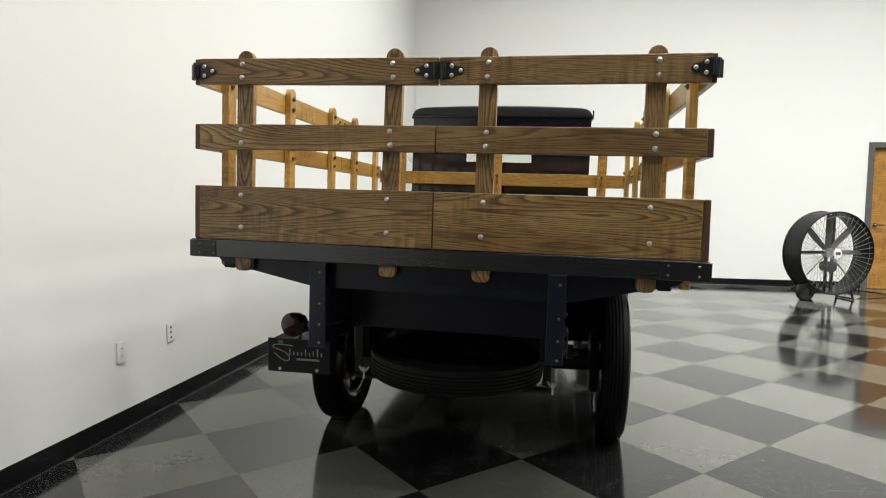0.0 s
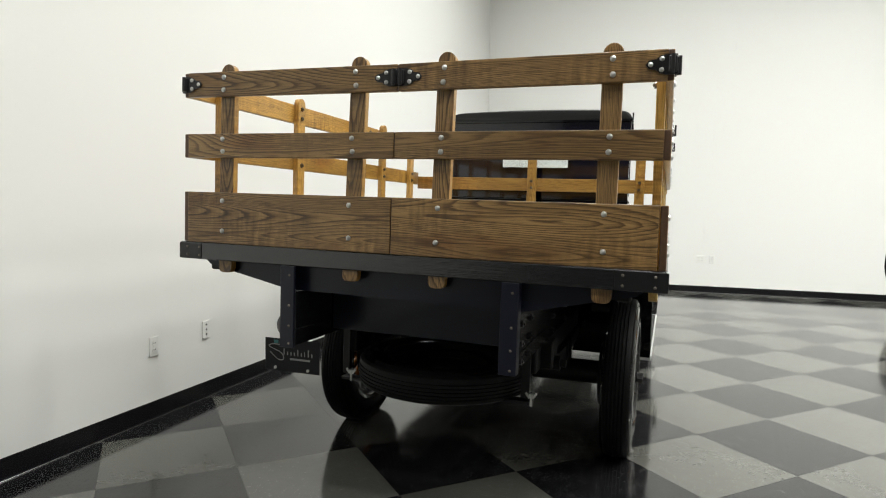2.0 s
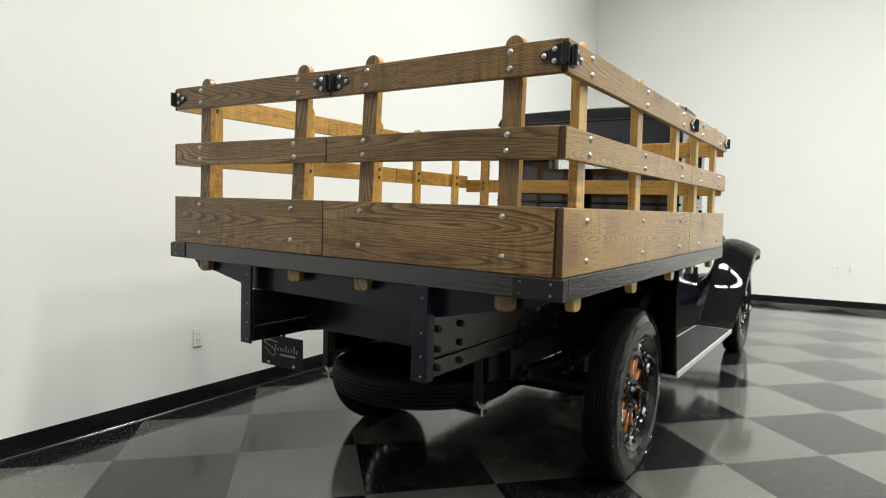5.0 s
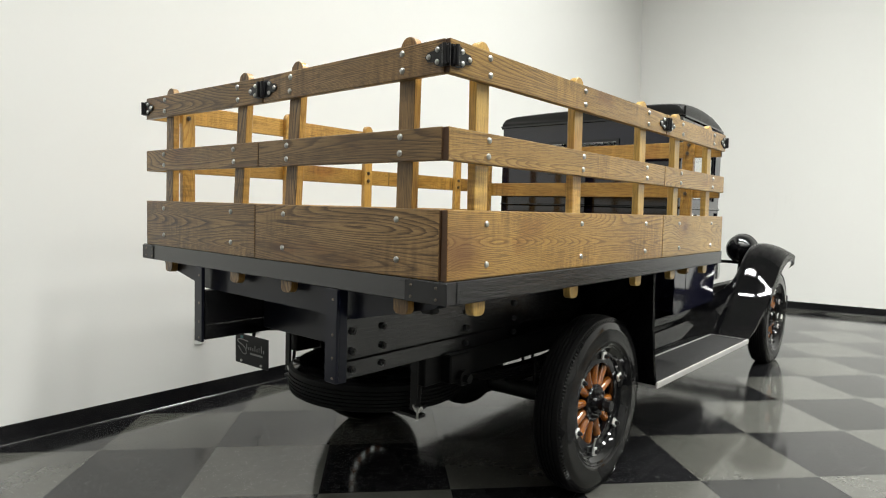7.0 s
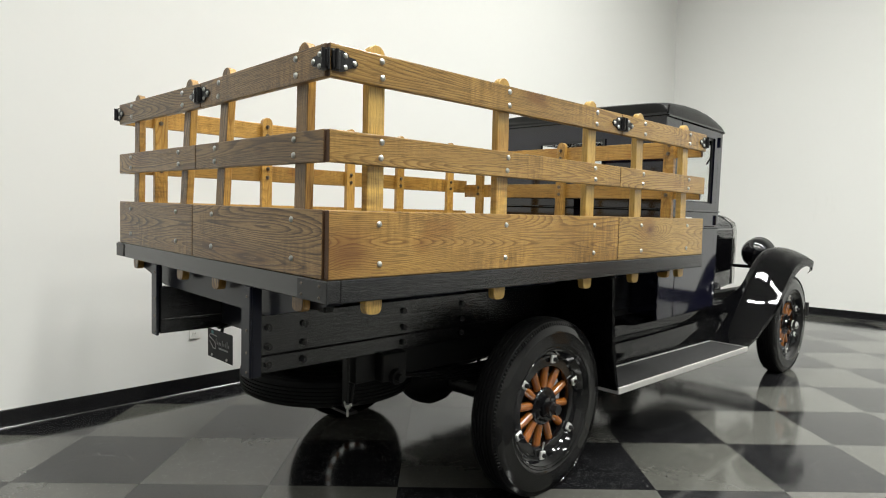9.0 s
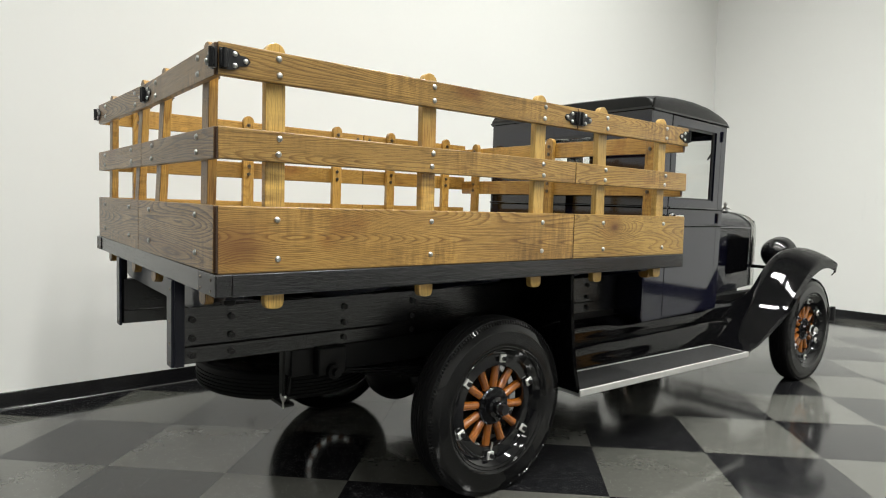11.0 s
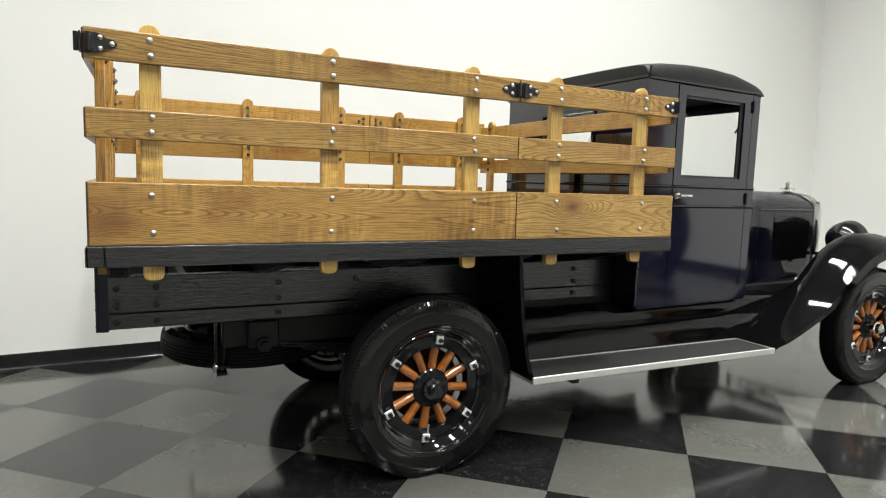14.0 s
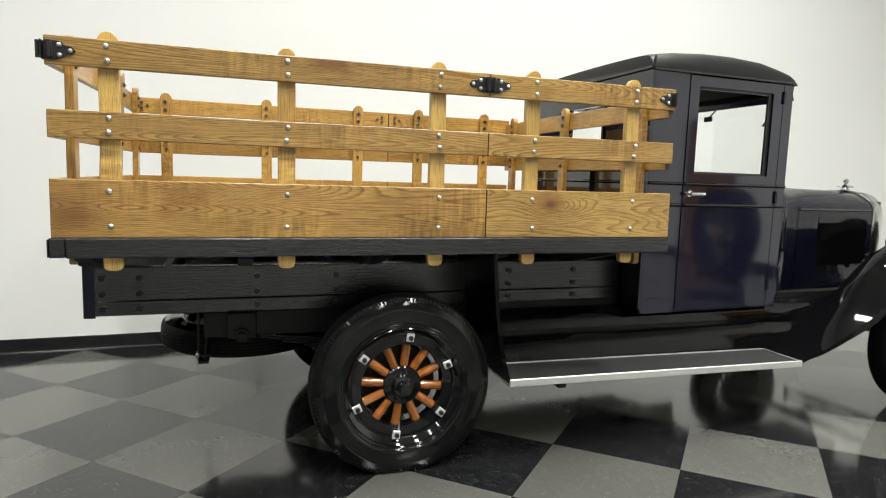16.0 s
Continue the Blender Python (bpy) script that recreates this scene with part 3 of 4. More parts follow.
# long sills of doubled planks with steel channels at the rear
for s, x in ((1, 0.457), (-1, -0.487)):
    for z0, z1 in ((0.719, 0.782), (0.785, 0.932)):
        ob = part("sill_plank", new_box(0, 2.62, 0 if s > 0 else -0.055, 0.055 if s > 0 else 0, z0, z1, bev=0.003), BLACK_PLANK, truck, "",
                  BODY @ pose(x, 0.012, 0, 0, 0, 90))
        for y in (0.055, 0.20, 0.69, 1.05, 1.95, 2.33):
            for z in ((0.75,) if z1 < 0.8 else (0.815, 0.885)):
                if s > 0:
                    share("bolt", SILL_NUT, ob, pose(y, 0.0, z, 180, 0, 0) @ Matrix.Scale(1.15, 4))
    a, b = (x - 0.058, x + 0.0045) if s > 0 else (x - 0.0045, x + 0.058)
    bm = new_box(a, b, -0.006, 0.006, 0.712, 1.035, bev=0.002)
    if s > 0:
        box(bm, b - 0.0045, b, 0.006, 0.040, 0.712, 1.035)
    else:
        box(bm, a, a + 0.0045, 0.006, 0.040, 0.712, 1.035)
    ob = part("sill_end_channel", bm, BLUE_BLACK, truck, "dark blue steel end plate", BODY)
    for z in (0.73, 0.80, 0.88, 1.0):
        share("rivet", RIVET, ob, pose((a + b) / 2 + 0.01, -0.006, z))
    # inner steel rail of the chassis
    c = x - s * 0.10
    e = x - s * 0.052
    bm = new_box(e - 0.035, e + 0.035, 0.47, 4.9, 0.600, 0.7165, bev=0.004)
    part("chassis_rail", bm, CHASSIS, truck, "", BODY)
    bm = new_box(c - 0.035, c + 0.035, 0.62, 2.6, 0.722, 0.93)
    part("sill_filler", bm, CHASSIS, truck, "", BODY)
part("rear_panel", new_box(-0.43, 0.40, 0.30, 0.33, 0.74, 0.93, bev=0.003), BLUE_BLACK, truck, "dark cross panel", BODY)
# Unseen black sheet, added to darken the gap behind the rear axle.
part("rear_panel", new_box(-0.43, 0.40, 1.05, 1.08, 0.52, 0.93, bev=0.003), CHASSIS, truck, "", BODY)


# wheels
def tyre_profile(r, w, rim):
    """Tread with ribs and round walls: (radius, along) pairs."""
    p = [(rim, -w * 0.36), (rim + 0.010, -w * 0.42), (rim + 0.016, -w * 0.435), (rim + 0.020, -w * 0.455), (rim + 0.024, -w * 0.45), (rim + 0.045, -w * 0.50), (rim + 0.085, -w * 0.49), (r - 0.022, -w * 0.42), (r - 0.008, -w * 0.36)]
    ribs = 6
    half = w * 0.33
    step = 2 * half / ribs
    for k in range(ribs):
        a = -half + k * step
        crown = lambda s: r - 0.006 * (s / half) ** 2
        p += [(crown(a + 0.1 * step), a + 0.08 * step), (crown(a + 0.7 * step), a + 0.70 * step)]
        if k < ribs - 1:
            p += [(crown(a + 0.76 * step) - 0.006, a + 0.76 * step), (crown(a + step) - 0.006, a + 1.02 * step)]
    p += [(r - 0.008, w * 0.36), (r - 0.022, w * 0.42), (rim + 0.098, w * 0.478), (rim + 0.094, w * 0.490), (rim + 0.088, w * 0.488), (rim + 0.066, w * 0.499), (rim + 0.045, w * 0.50), (rim + 0.040, w * 0.508), (rim + 0.034, w * 0.502), (rim + 0.024, w * 0.45), (rim + 0.020, w * 0.455), (rim + 0.016, w * 0.435), (rim + 0.010, w * 0.42), (rim, w * 0.36)]
    return p


def tyre(parent, r=0.416, w=0.156, rim=0.262, at=None, axis="x", blocks=True):
    bm = lathe(bmesh.new(), tyre_profile(r, w, rim), 84, axis)
    ob = part("tyre", bm, RUBBER, parent, "black ribbed rubber tyre", at, smooth=True)
    ob.data.materials.append(TREAD_RUBBER)
    k = "xyz".index(axis)
    for face in ob.data.polygons:
        if (face.center.length_squared - face.center[k] ** 2) ** 0.5 > r - 0.016:
            face.material_index = 1
    if not blocks:
        return ob
    bm = bmesh.new()
    n = 150
    for side in (-1, 1):
        for k in range(n):
            a = 2 * math.pi * k / n
            m = pose(0, 0, 0, math.degrees(a)) @ Matrix.Translation((side * w * 0.415, r - 0.0208, 0)) @ pose(0, 0, 0, 0, 0, -side * 60)
            bmesh.ops.create_cube(bm, size=1, matrix=m @ Matrix.Diagonal((0.019, 0.006, 0.0072, 1)))
    tagged(part("tread", bm, RUBBER, ob), kind="stuff")
    return ob


HUB_Z = 0.3985


def seated(ob, turn, side):
    """Presses a standing tyre flat where it meets the floor."""
    m = pose(0, 0, 0, 0, 1.2, 0) @ pose(0, 0, 0, turn, 0, 0 if side > 0 else 180)
    back = m.inverted()
    for piece in (ob, *ob.children):
        for v in piece.data.vertices:
            p = m @ v.co
            if p.z < 0.0005 - HUB_Z:
                p.z = 0.0005 - HUB_Z
                v.co = back @ p
    return ob


def wheel(x, y, side, turn=0.0, chrome_cap=False):
    """A wooden-spoked truck wheel; side 1: its face looks along +x."""
    wheel_at = pose(x, y, HUB_Z, 0, 1.2, 0) @ pose(0, 0, 0, turn, 0, 0 if side > 0 else 180)
    bm = lathe(bmesh.new(), [(0.262, -0.058), (0.272, -0.064), (0.276, -0.05), (0.250, -0.03), (0.246, 0.02), (0.270, 0.044), (0.277, 0.062), (0.268, 0.068),
                             (0.258, 0.06), (0.244, 0.046), (0.236, 0.047), (0.230, 0.036), (0.190, 0.036), (0.187, 0.028), (0.187, -0.02), (0.230, -0.03), (0.240, -0.058)],
               72, "x", closed=True)
    ob = part("wheel", bm, BLACK_GLOSS, truck, "black rim wheel with varnished wooden spokes", wheel_at, smooth=True)
    seated(tyre(ob), turn, side)
    for k in range(12):
        a = 30 * k - 7.3
        rings = []
        for s, wy, wx in ((0.07, 0.0185, 0.020), (0.10, 0.0205, 0.021), (0.15, 0.021, 0.020), (0.178, 0.022, 0.020), (0.192, 0.022, 0.020)):
            ring = []
            for j in range(10):
                b = 2 * math.pi * j / 10
                ring.append((s, wy * math.cos(b), wx * math.sin(b)))
            rings.append(ring)
        bm = loft(bmesh.new(), rings, closed=True, caps=True)
        part("spoke", bm, SPOKE_WOOD, ob, "", pose(0.006, 0, 0, a) @ Matrix(((0, 0, 1, 0), (1, 0, 0, 0), (0, 1, 0, 0), (0, 0, 0, 1))), smooth=True)
    hub = [(0.0005, 0.082), (0.024, 0.082), (0.030, 0.077), (0.031, 0.056), (0.046, 0.052), (0.052, 0.036), (0.082, 0.034), (0.088, 0.028), (0.088, -0.03), (0.0005, -0.03)]
    part("hub", lathe(bmesh.new(), hub, 40, "x"), BLACK_GLOSS, ob, "black hub flange", smooth=True)
    if chrome_cap:
        bm = lathe(bmesh.new(), [(0.044, 0.060), (0.044, 0.085), (0.036, 0.090), (0.034, 0.112), (0.024, 0.122), (0.0005, 0.126)], 8, "x")
    else:
        bm = rod(bmesh.new(), (0.093, 0, 0), "x", 0.026, 0.03, 6)
    part("hub_cap", bm, CHROME if chrome_cap else IRON, ob, "bright hub cap" if chrome_cap else "dark worn hub nut")
    for k in range(12):
        a = math.radians(30 * k)
        bm = rod(bmesh.new(), (0.038, 0.067 * math.cos(a), 0.067 * math.sin(a)), "x", 0.0065, 0.012, 6)
        part("hub_bolt", bm, BLACK_GLOSS, ob)
    for k in range(6):
        a = 60 * k - 7.3
        at = pose(0, 0, 0, a) @ pose(0.050, 0, 0.226)
        bm = new_box(-0.008, 0.004, -0.0175, 0.0175, -0.02, 0.018, bev=0.002)
        lug = part("rim_lug", bm, BRIGHT_ZINC, ob, "zinc clamp lug", at)
        bm = rod(bmesh.new(), (0.010, 0, -0.002), "x", 0.011, 0.014, 6)
        rod(bm, (0.018, 0, -0.002), "x", 0.0055, 0.012, 8)
        part("lug_nut", bm, IRON, lug)
    bm = tube(bmesh.new(), (0.03, -0.015, -0.235), (0.045, -0.015, -0.165), 0.0045, 8)
    part("valve_stem", bm, ZINC, ob)
    drum = [(0.0005, -0.035), (0.165, -0.035), (0.172, -0.045), (0.172, -0.10), (0.16, -0.11), (0.0005, -0.11)]
    part("brake_drum", lathe(bmesh.new(), drum, 40, "x"), CHASSIS, ob, "", smooth=True)
    return ob


WX, Y_REAR, Y_FRONT = 0.744, 1.323, 4.70
wheel(WX, Y_REAR, 1, 0)
wheel(-WX - 0.04, Y_REAR, -1, 10)
wheel(WX, Y_FRONT, 1, 8, True)
wheel(-WX - 0.04, Y_FRONT, -1, 3, True)

# axles and springs
bm = rod(bmesh.new(), (-0.02, Y_REAR, 0.405), "x", 0.062, 1.30, 20)
lathe(bm, [(0.0005, -0.24), (0.075, -0.22), (0.10, -0.16), (0.155, -0.10), (0.182, -0.045), (0.186, 0.0), (0.182, 0.045), (0.155, 0.10), (0.10, 0.16), (0.075, 0.22), (0.0005, 0.24)], 32, "x", (-0.03, Y_REAR, 0.420))
tube(bm, (-0.03, Y_REAR, 0.42), (-0.03, 3.2, 0.55), 0.04, 16)
part("rear_axle", bm, CHASSIS, truck, "greasy black axle with round differential", smooth=True)
bm = rod(bmesh.new(), (-0.02, Y_FRONT, 0.40), "x", 0.03, 1.30, 12)
part("front_axle", bm, CHASSIS, truck)
for x in (-0.47, 0.43):
    for k, (length, z) in enumerate(((1.36, 0.0), (1.2, -0.012), (1.0, -0.024), (0.8, -0.036), (0.6, -0.048), (0.4, -0.060))):
        path = [(Y_REAR + length * (j / 12 - 0.5), 0.54 + z + 0.06 * (2 * length / 1.36 * (j / 12 - 0.5)) ** 2) for j in range(13)]
        bm = loft(bmesh.new(), [[(x - 0.03, y, w), (x + 0.03, y, w), (x + 0.03, y, w + 0.009), (x - 0.03, y, w + 0.009)] for y, w in path], closed=True, caps=True)
        part("spring_leaf", bm, CHASSIS, truck)
    bm = new_box(x - 0.035, x + 0.035, Y_REAR - 0.06, Y_REAR + 0.06, 0.455, 0.49)
    for dy in (-0.045, 0.045):
        rod(bm, (x - 0.036, Y_REAR + dy, 0.50), "z", 0.008, 0.14, 8)
        rod(bm, (x + 0.036, Y_REAR + dy, 0.50), "z", 0.008, 0.14, 8)
    part("spring_clamp", bm, CHASSIS, truck)
    # rear spring hanger
    bm = new_box(x - 0.02, x + 0.06, 0.57, 0.70, 0.60, 0.72, bev=0.006)
    rod(bm, (x + 0.035, 0.635, 0.62), "x", 0.032, 0.10, 14)
    rod(bm, (x + 0.085, 0.635, 0.62), "x", 0.018, 0.05, 10)
    part("spring_hanger", bm, CHASSIS, truck, "", BODY)

# spare wheel slung flat below the tail
SPARE = (-0.02, 0.645, 0.535)
spare = part("spare_wheel", lathe(bmesh.new(), [(0.262, -0.055), (0.25, -0.03), (0.19, -0.02), (0.19, 0.03), (0.25, 0.03), (0.262, 0.055), (0.272, 0.06), (0.272, -0.06)], 48, "z",
                                  closed=True), CHASSIS, truck, "spare wheel slung flat under the tail", BODY @ pose(*SPARE, 0, 0, 0), smooth=True)
part("wheel_disc", lathe(bmesh.new(), [(0.195, 0.0), (0.12, 0.012), (0.06, 0.03), (0.0005, 0.032)], 40, "z"), CHASSIS, spare, "", smooth=True)
tyre(spare, 0.405, 0.142, 0.262, pose(0, 0, 0, 0, -90, 0), blocks=False)
for x in (-0.435, 0.405):
    bm = new_box(x - 0.018, x + 0.018, 0.44, 0.452, 0.51, 0.72, bev=0.002)
    box(bm, x - 0.018, x + 0.018, 0.44, 0.50, 0.505, 0.515)
    tube(bm, (x, 0.49, 0.66), (x, 0.47, 0.49), 0.008)
    hanger = part("spare_hanger", bm, CHASSIS, truck, "", BODY)
    bm = rod(bmesh.new(), (x + 0.026, 0.440, 0.516), "z", 0.009, 0.016, 10)
    rod(bm, (x + 0.026, 0.440, 0.498), "z", 0.005, 0.05, 8)
    for s in (-1, 1):
        prism(bm, [(x + 0.026 + s * 0.005, 0.512), (x + 0.026 + s * 0.020, 0.532), (x + 0.026 + s * 0.025, 0.524), (x + 0.026 + s * 0.009, 0.503)], "y", 0.436, 0.444)
    part("wing_nut", bm, ZINC, hanger, "bright wing nut")
bm = new_box(-0.46, 0.43, 0.44, 0.49, 0.475, 0.487)
part("spare_carrier_bar", bm, CHASSIS, truck, "", BODY)

# number board and tail lamp on the left
PX, PZ, PY = -0.716, 0.556, 0.42
bm = new_box(-0.150, 0.150, 0, 0.004, -0.078, 0.078, bev=0.0015)
plate = part("rear_plate", bm, PLATE_GREY, truck, "charcoal plate with a pale flourish", BODY @ pose(PX, PY, PZ, 0, -0.8, 0))
for x in (-0.09, 0.09):
    part("plate_bolt", rod(bmesh.new(), (x, -0.003, -0.062), "y", 0.007, 0.006, 12), ZINC, plate)
curve = smooth_path([(-0.03, 0.046), (-0.10, 0.050), (-0.125, 0.036), (-0.06, 0.012), (-0.045, -0.018), (-0.075, -0.022), (-0.12, 0.01)], 6)
bm = bmesh.new()
for a, b in zip(curve, curve[1:]):
    tube(bm, (a[0], -0.0012, a[1]), (b[0], -0.0012, b[1]), 0.0024, 6)
part("flourish", bm, PALE_INK, plate)
bm = bmesh.new()
x = -0.045
for w, h in ((0.010, 0.03), (0.012, 0.016), (0.012, 0.016), (0.011, 0.016), (0.010, 0.03), (0.010, 0.016), (0.006, 0.024), (0.012, 0.034), (0.012, 0.016)):
    box(bm, x, x + w * 0.5, -0.0012, 0.0, 0.002, 0.002 + h)
    x += 0.019
box(bm, -0.01, 0.10, -0.0012, 0.0, -0.020, -0.011)
part("lettering_bars", bm, PALE_INK, plate)
part("registration_dot", new_box(-0.10, -0.075, -0.0012, 0.0, 0.055, 0.07), TEAL_INK, plate)
bm = lathe(bmesh.new(), [(0.0005, 0.085), (0.03, 0.08), (0.05, 0.05), (0.056, 0.01), (0.056, -0.012), (0.05, -0.016)], 28, "y", (-0.752, 0.44, 0.697))
lamp = part("tail_lamp", bm, BLACK_GLOSS, truck, "small black drum tail lamp with ruby lens", BODY, smooth=True)
part("lens", lathe(bmesh.new(), [(0.0505, -0.014), (0.044, -0.022), (0.02, -0.028), (0.0005, -0.03)], 28, "y", (-0.752, 0.44, 0.697)), RED_GLASS, lamp, "ruby lens", smooth=True)
bm = tube(bmesh.new(), (-0.50, 0.47, 0.70), (-0.765, 0.47, 0.66), 0.011)
tube(bm, (-0.72, 0.44, 0.66), (-0.716, 0.43, 0.62), 0.009)
part("lamp_bracket", bm, CHASSIS, truck, "", BODY)

# splash shields ahead of the rear wheels
for s in (1, -1):
    line = smooth_path([(1.70, 1.03, 0), (1.715, 0.85, 0), (1.74, 0.65, 0), (1.775, 0.49, 0), (1.80, 0.425, 0)], 4)
    x0, x1 = (0.37, 0.862) if s > 0 else (-0.905, -0.40)
    bm = loft(bmesh.new(), [[(x0, p[0], p[1]), (x1, p[0], p[1]), (x1 + (0.004 if s > 0 else 0), p[0] + 0.018, p[1])] for p in line])
    thicken(bm, 0.003)
    part("splash_shield", bm, BLACK_GLOSS, truck, "black sheet splash shield", BODY, smooth=True)

# running boards and aprons, the boards a little higher at the rear
BOARD_AT = BODY @ Matrix.Translation((0, 3.55, 0.4)) @ pose(0, 0, 0, -0.75) @ Matrix.Translation((0, -3.55, -0.4))
for s, x_in, x_out in ((1, 0.605, 0.866), (-1, -0.645, -0.906)):
    a, b = min(x_in, x_out), max(x_in, x_out)
    ob = part("running_board", new_box(a, b, 1.812, 3.55, 0.388, 0.412, bev=0.003), MAT_RUBBER, truck, "grey rubber-topped running board", BOARD_AT)
    bm = new_box(x_out - 0.004 if s > 0 else x_out - 0.006, x_out + 0.006 if s > 0 else x_out + 0.004, 1.805, 3.556, 0.384, 0.420, bev=0.003)
    box(bm, a, b, 1.805, 1.815, 0.384, 0.4165)
    box(bm, a, b, 3.546, 3.556, 0.384, 0.4165)
    box(bm, x_in - 0.005, x_in + 0.005, 1.815, 3.546, 0.412, 0.4175)
    trim = part("edge_trim", bm, ALUMINIUM, ob, "bright aluminium edging")
    for k in range(13):
        y = 1.9 + k * 0.135
        part("rivet", rod(bmesh.new(), (x_out + s * 0.006, y, 0.402), "x", 0.004, 0.003, 8), ALUMINIUM, ob)
    sec = [(x_in, 0.412), (x_in - s * 0.01, 0.50), (x_in - s * 0.03, 0.545), (x_in - s * 0.05, 0.56), (x_in - s * 0.05, 0.63), (x_in - s * 0.075, 0.665), (x_in - s * 0.14, 0.685)]
    bm = loft(bmesh.new(), [[(x, y, z) for x, z in sec] for y in (1.84, 2.4, 3.0, 3.60, 3.95)])
    thicken(bm, 0.003)
    part("apron", bm, BLACK_GLOSS, truck, "black gloss splash apron", BODY, smooth=True)
    # board brackets
    for y in (2.1, 3.2):
        part("board_bracket", new_box(min(0.30 * s, x_out * 0.92), max(0.30 * s, x_out * 0.92), y, y + 0.04, 0.355, 0.388), CHASSIS, truck, "", BODY)

# long rod beside the sill
part("brake_rod", tube(bmesh.new(), (0.50, 1.78, 0.655), (0.50, 2.62, 0.66), 0.008), CHROME, truck, "", BODY)

# front wings
SKIRT = 0.042
for s, cx in ((1, 0.0), (-1, -0.04)):
    line = smooth_path([(3.54, 0.412, 0), (3.68, 0.470, 0), (3.86, 0.575, 0), (4.03, 0.688, 0), (4.18, 0.835, 0), (4.36, 0.972, 0), (4.58, 1.056, 0), (4.78, 1.072, 0), (4.93, 1.048, 0),
                        (5.02, 1.010, 0), (5.075, 0.970, 0)], 5)
    rings = []
    n = len(line)
    for k, p in enumerate(line):
        t = line[min(k + 1, n - 1)] - line[max(k - 1, 0)]
        nrm = Vector((-t[1], t[0])).normalized()
        f = k / (n - 1)
        rise = min(1.0, max(0.02, (f - 0.04) / 0.4))
        end = max(0.0, (f - 0.8) / 0.2)
        xo = 0.868 + 0.012 * rise - 0.05 * end ** 2
        xi = 0.60 + 0.03 * end
        crown = 0.082 * rise
        ring = []
        for j in range(13):
            u = j / 12
            x = xi + (xo - xi) * u
            drop = crown * max(0.0, (u - 0.12) / 0.88) ** 2.0 - 0.010 * rise + crown * 1.5 * max(0, 0.25 - u) ** 2
            ring.append((s * x + cx, p[0] - nrm[0] * drop, p[1] - nrm[1] * drop))
        x = xo
        ring.append((s * (x + 0.001) + cx, p[0] - nrm[0] * (crown + SKIRT * rise + 0.012), p[1] - nrm[1] * (crown + SKIRT * rise + 0.012)))
        ring.append((s * (x - 0.010) + cx, p[0] - nrm[0] * (crown + SKIRT * rise + 0.014), p[1] - nrm[1] * (crown + SKIRT * rise + 0.014)))
        rings.append(ring)
    bm = thicken(loft(bmesh.new(), rings), 0.003)
    part("front_wing", bm, BLACK_GLOSS, truck, "deep black crowned front wing", BODY, smooth=True)
    # inner valance down to the chassis
    rings = []
    for k, p in enumerate(line[8:], 8):
        f = k / (n - 1)
        xi = 0.60 + 0.03 * max(0.0, (f - 0.8) / 0.2)
        low = max(0.60, min(p[1] - 0.02, 0.66))
        rings.append([(s * xi + cx, p[0], p[1] - 0.002), (s * (xi - 0.05) + cx, p[0], (p[1] + low) / 2), (s * (xi - 0.15) + cx, p[0], low)])
    part("wing_valance", thicken(loft(bmesh.new(), rings), 0.003), BLACK_GLOSS, truck, "", BODY, smooth=True)

# cab


def cab_x(s, y):
    """The half-width of the cab's side, which closes in towards the front."""
    f = (y - 2.655) / (3.62 - 2.655)
    return -0.055 + s * (0.688 - 0.050 * f)


def side_sheet(s, y0, y1, z0, z1, inset=0.0, thick=0.03):
    bm = bmesh.new()
    rings = []
    for y in (y0, y1):
        x = cab_x(s, y) - s * inset
        rings.append([(x, y, z0), (x, y, z1), (x - s * thick, y, z1), (x - s * thick, y, z0)])
    return loft(bm, rings, closed=True, caps=True)


def side_frame(s, outer, hole, inset=0.0, thick=0.03):
    """One sheet of the cab's side with an opening through it; outer and hole: (y0, y1, z0, z1)."""
    bm = bmesh.new()
    loops = []
    for back in (0.0, thick):
        for y0, y1, z0, z1 in (outer, hole):
            loops.append([bm.verts.new((cab_x(s, y) - s * (inset + back), y, z)) for y, z in ((y0, z0), (y1, z0), (y1, z1), (y0, z1))])
    for a, b in ((0, 1), (2, 3), (0, 2), (1, 3)):
        for k in range(4):
            j = (k + 1) % 4
            bm.faces.new((loops[a][k], loops[a][j], loops[b][j], loops[b][k]))
    return bm


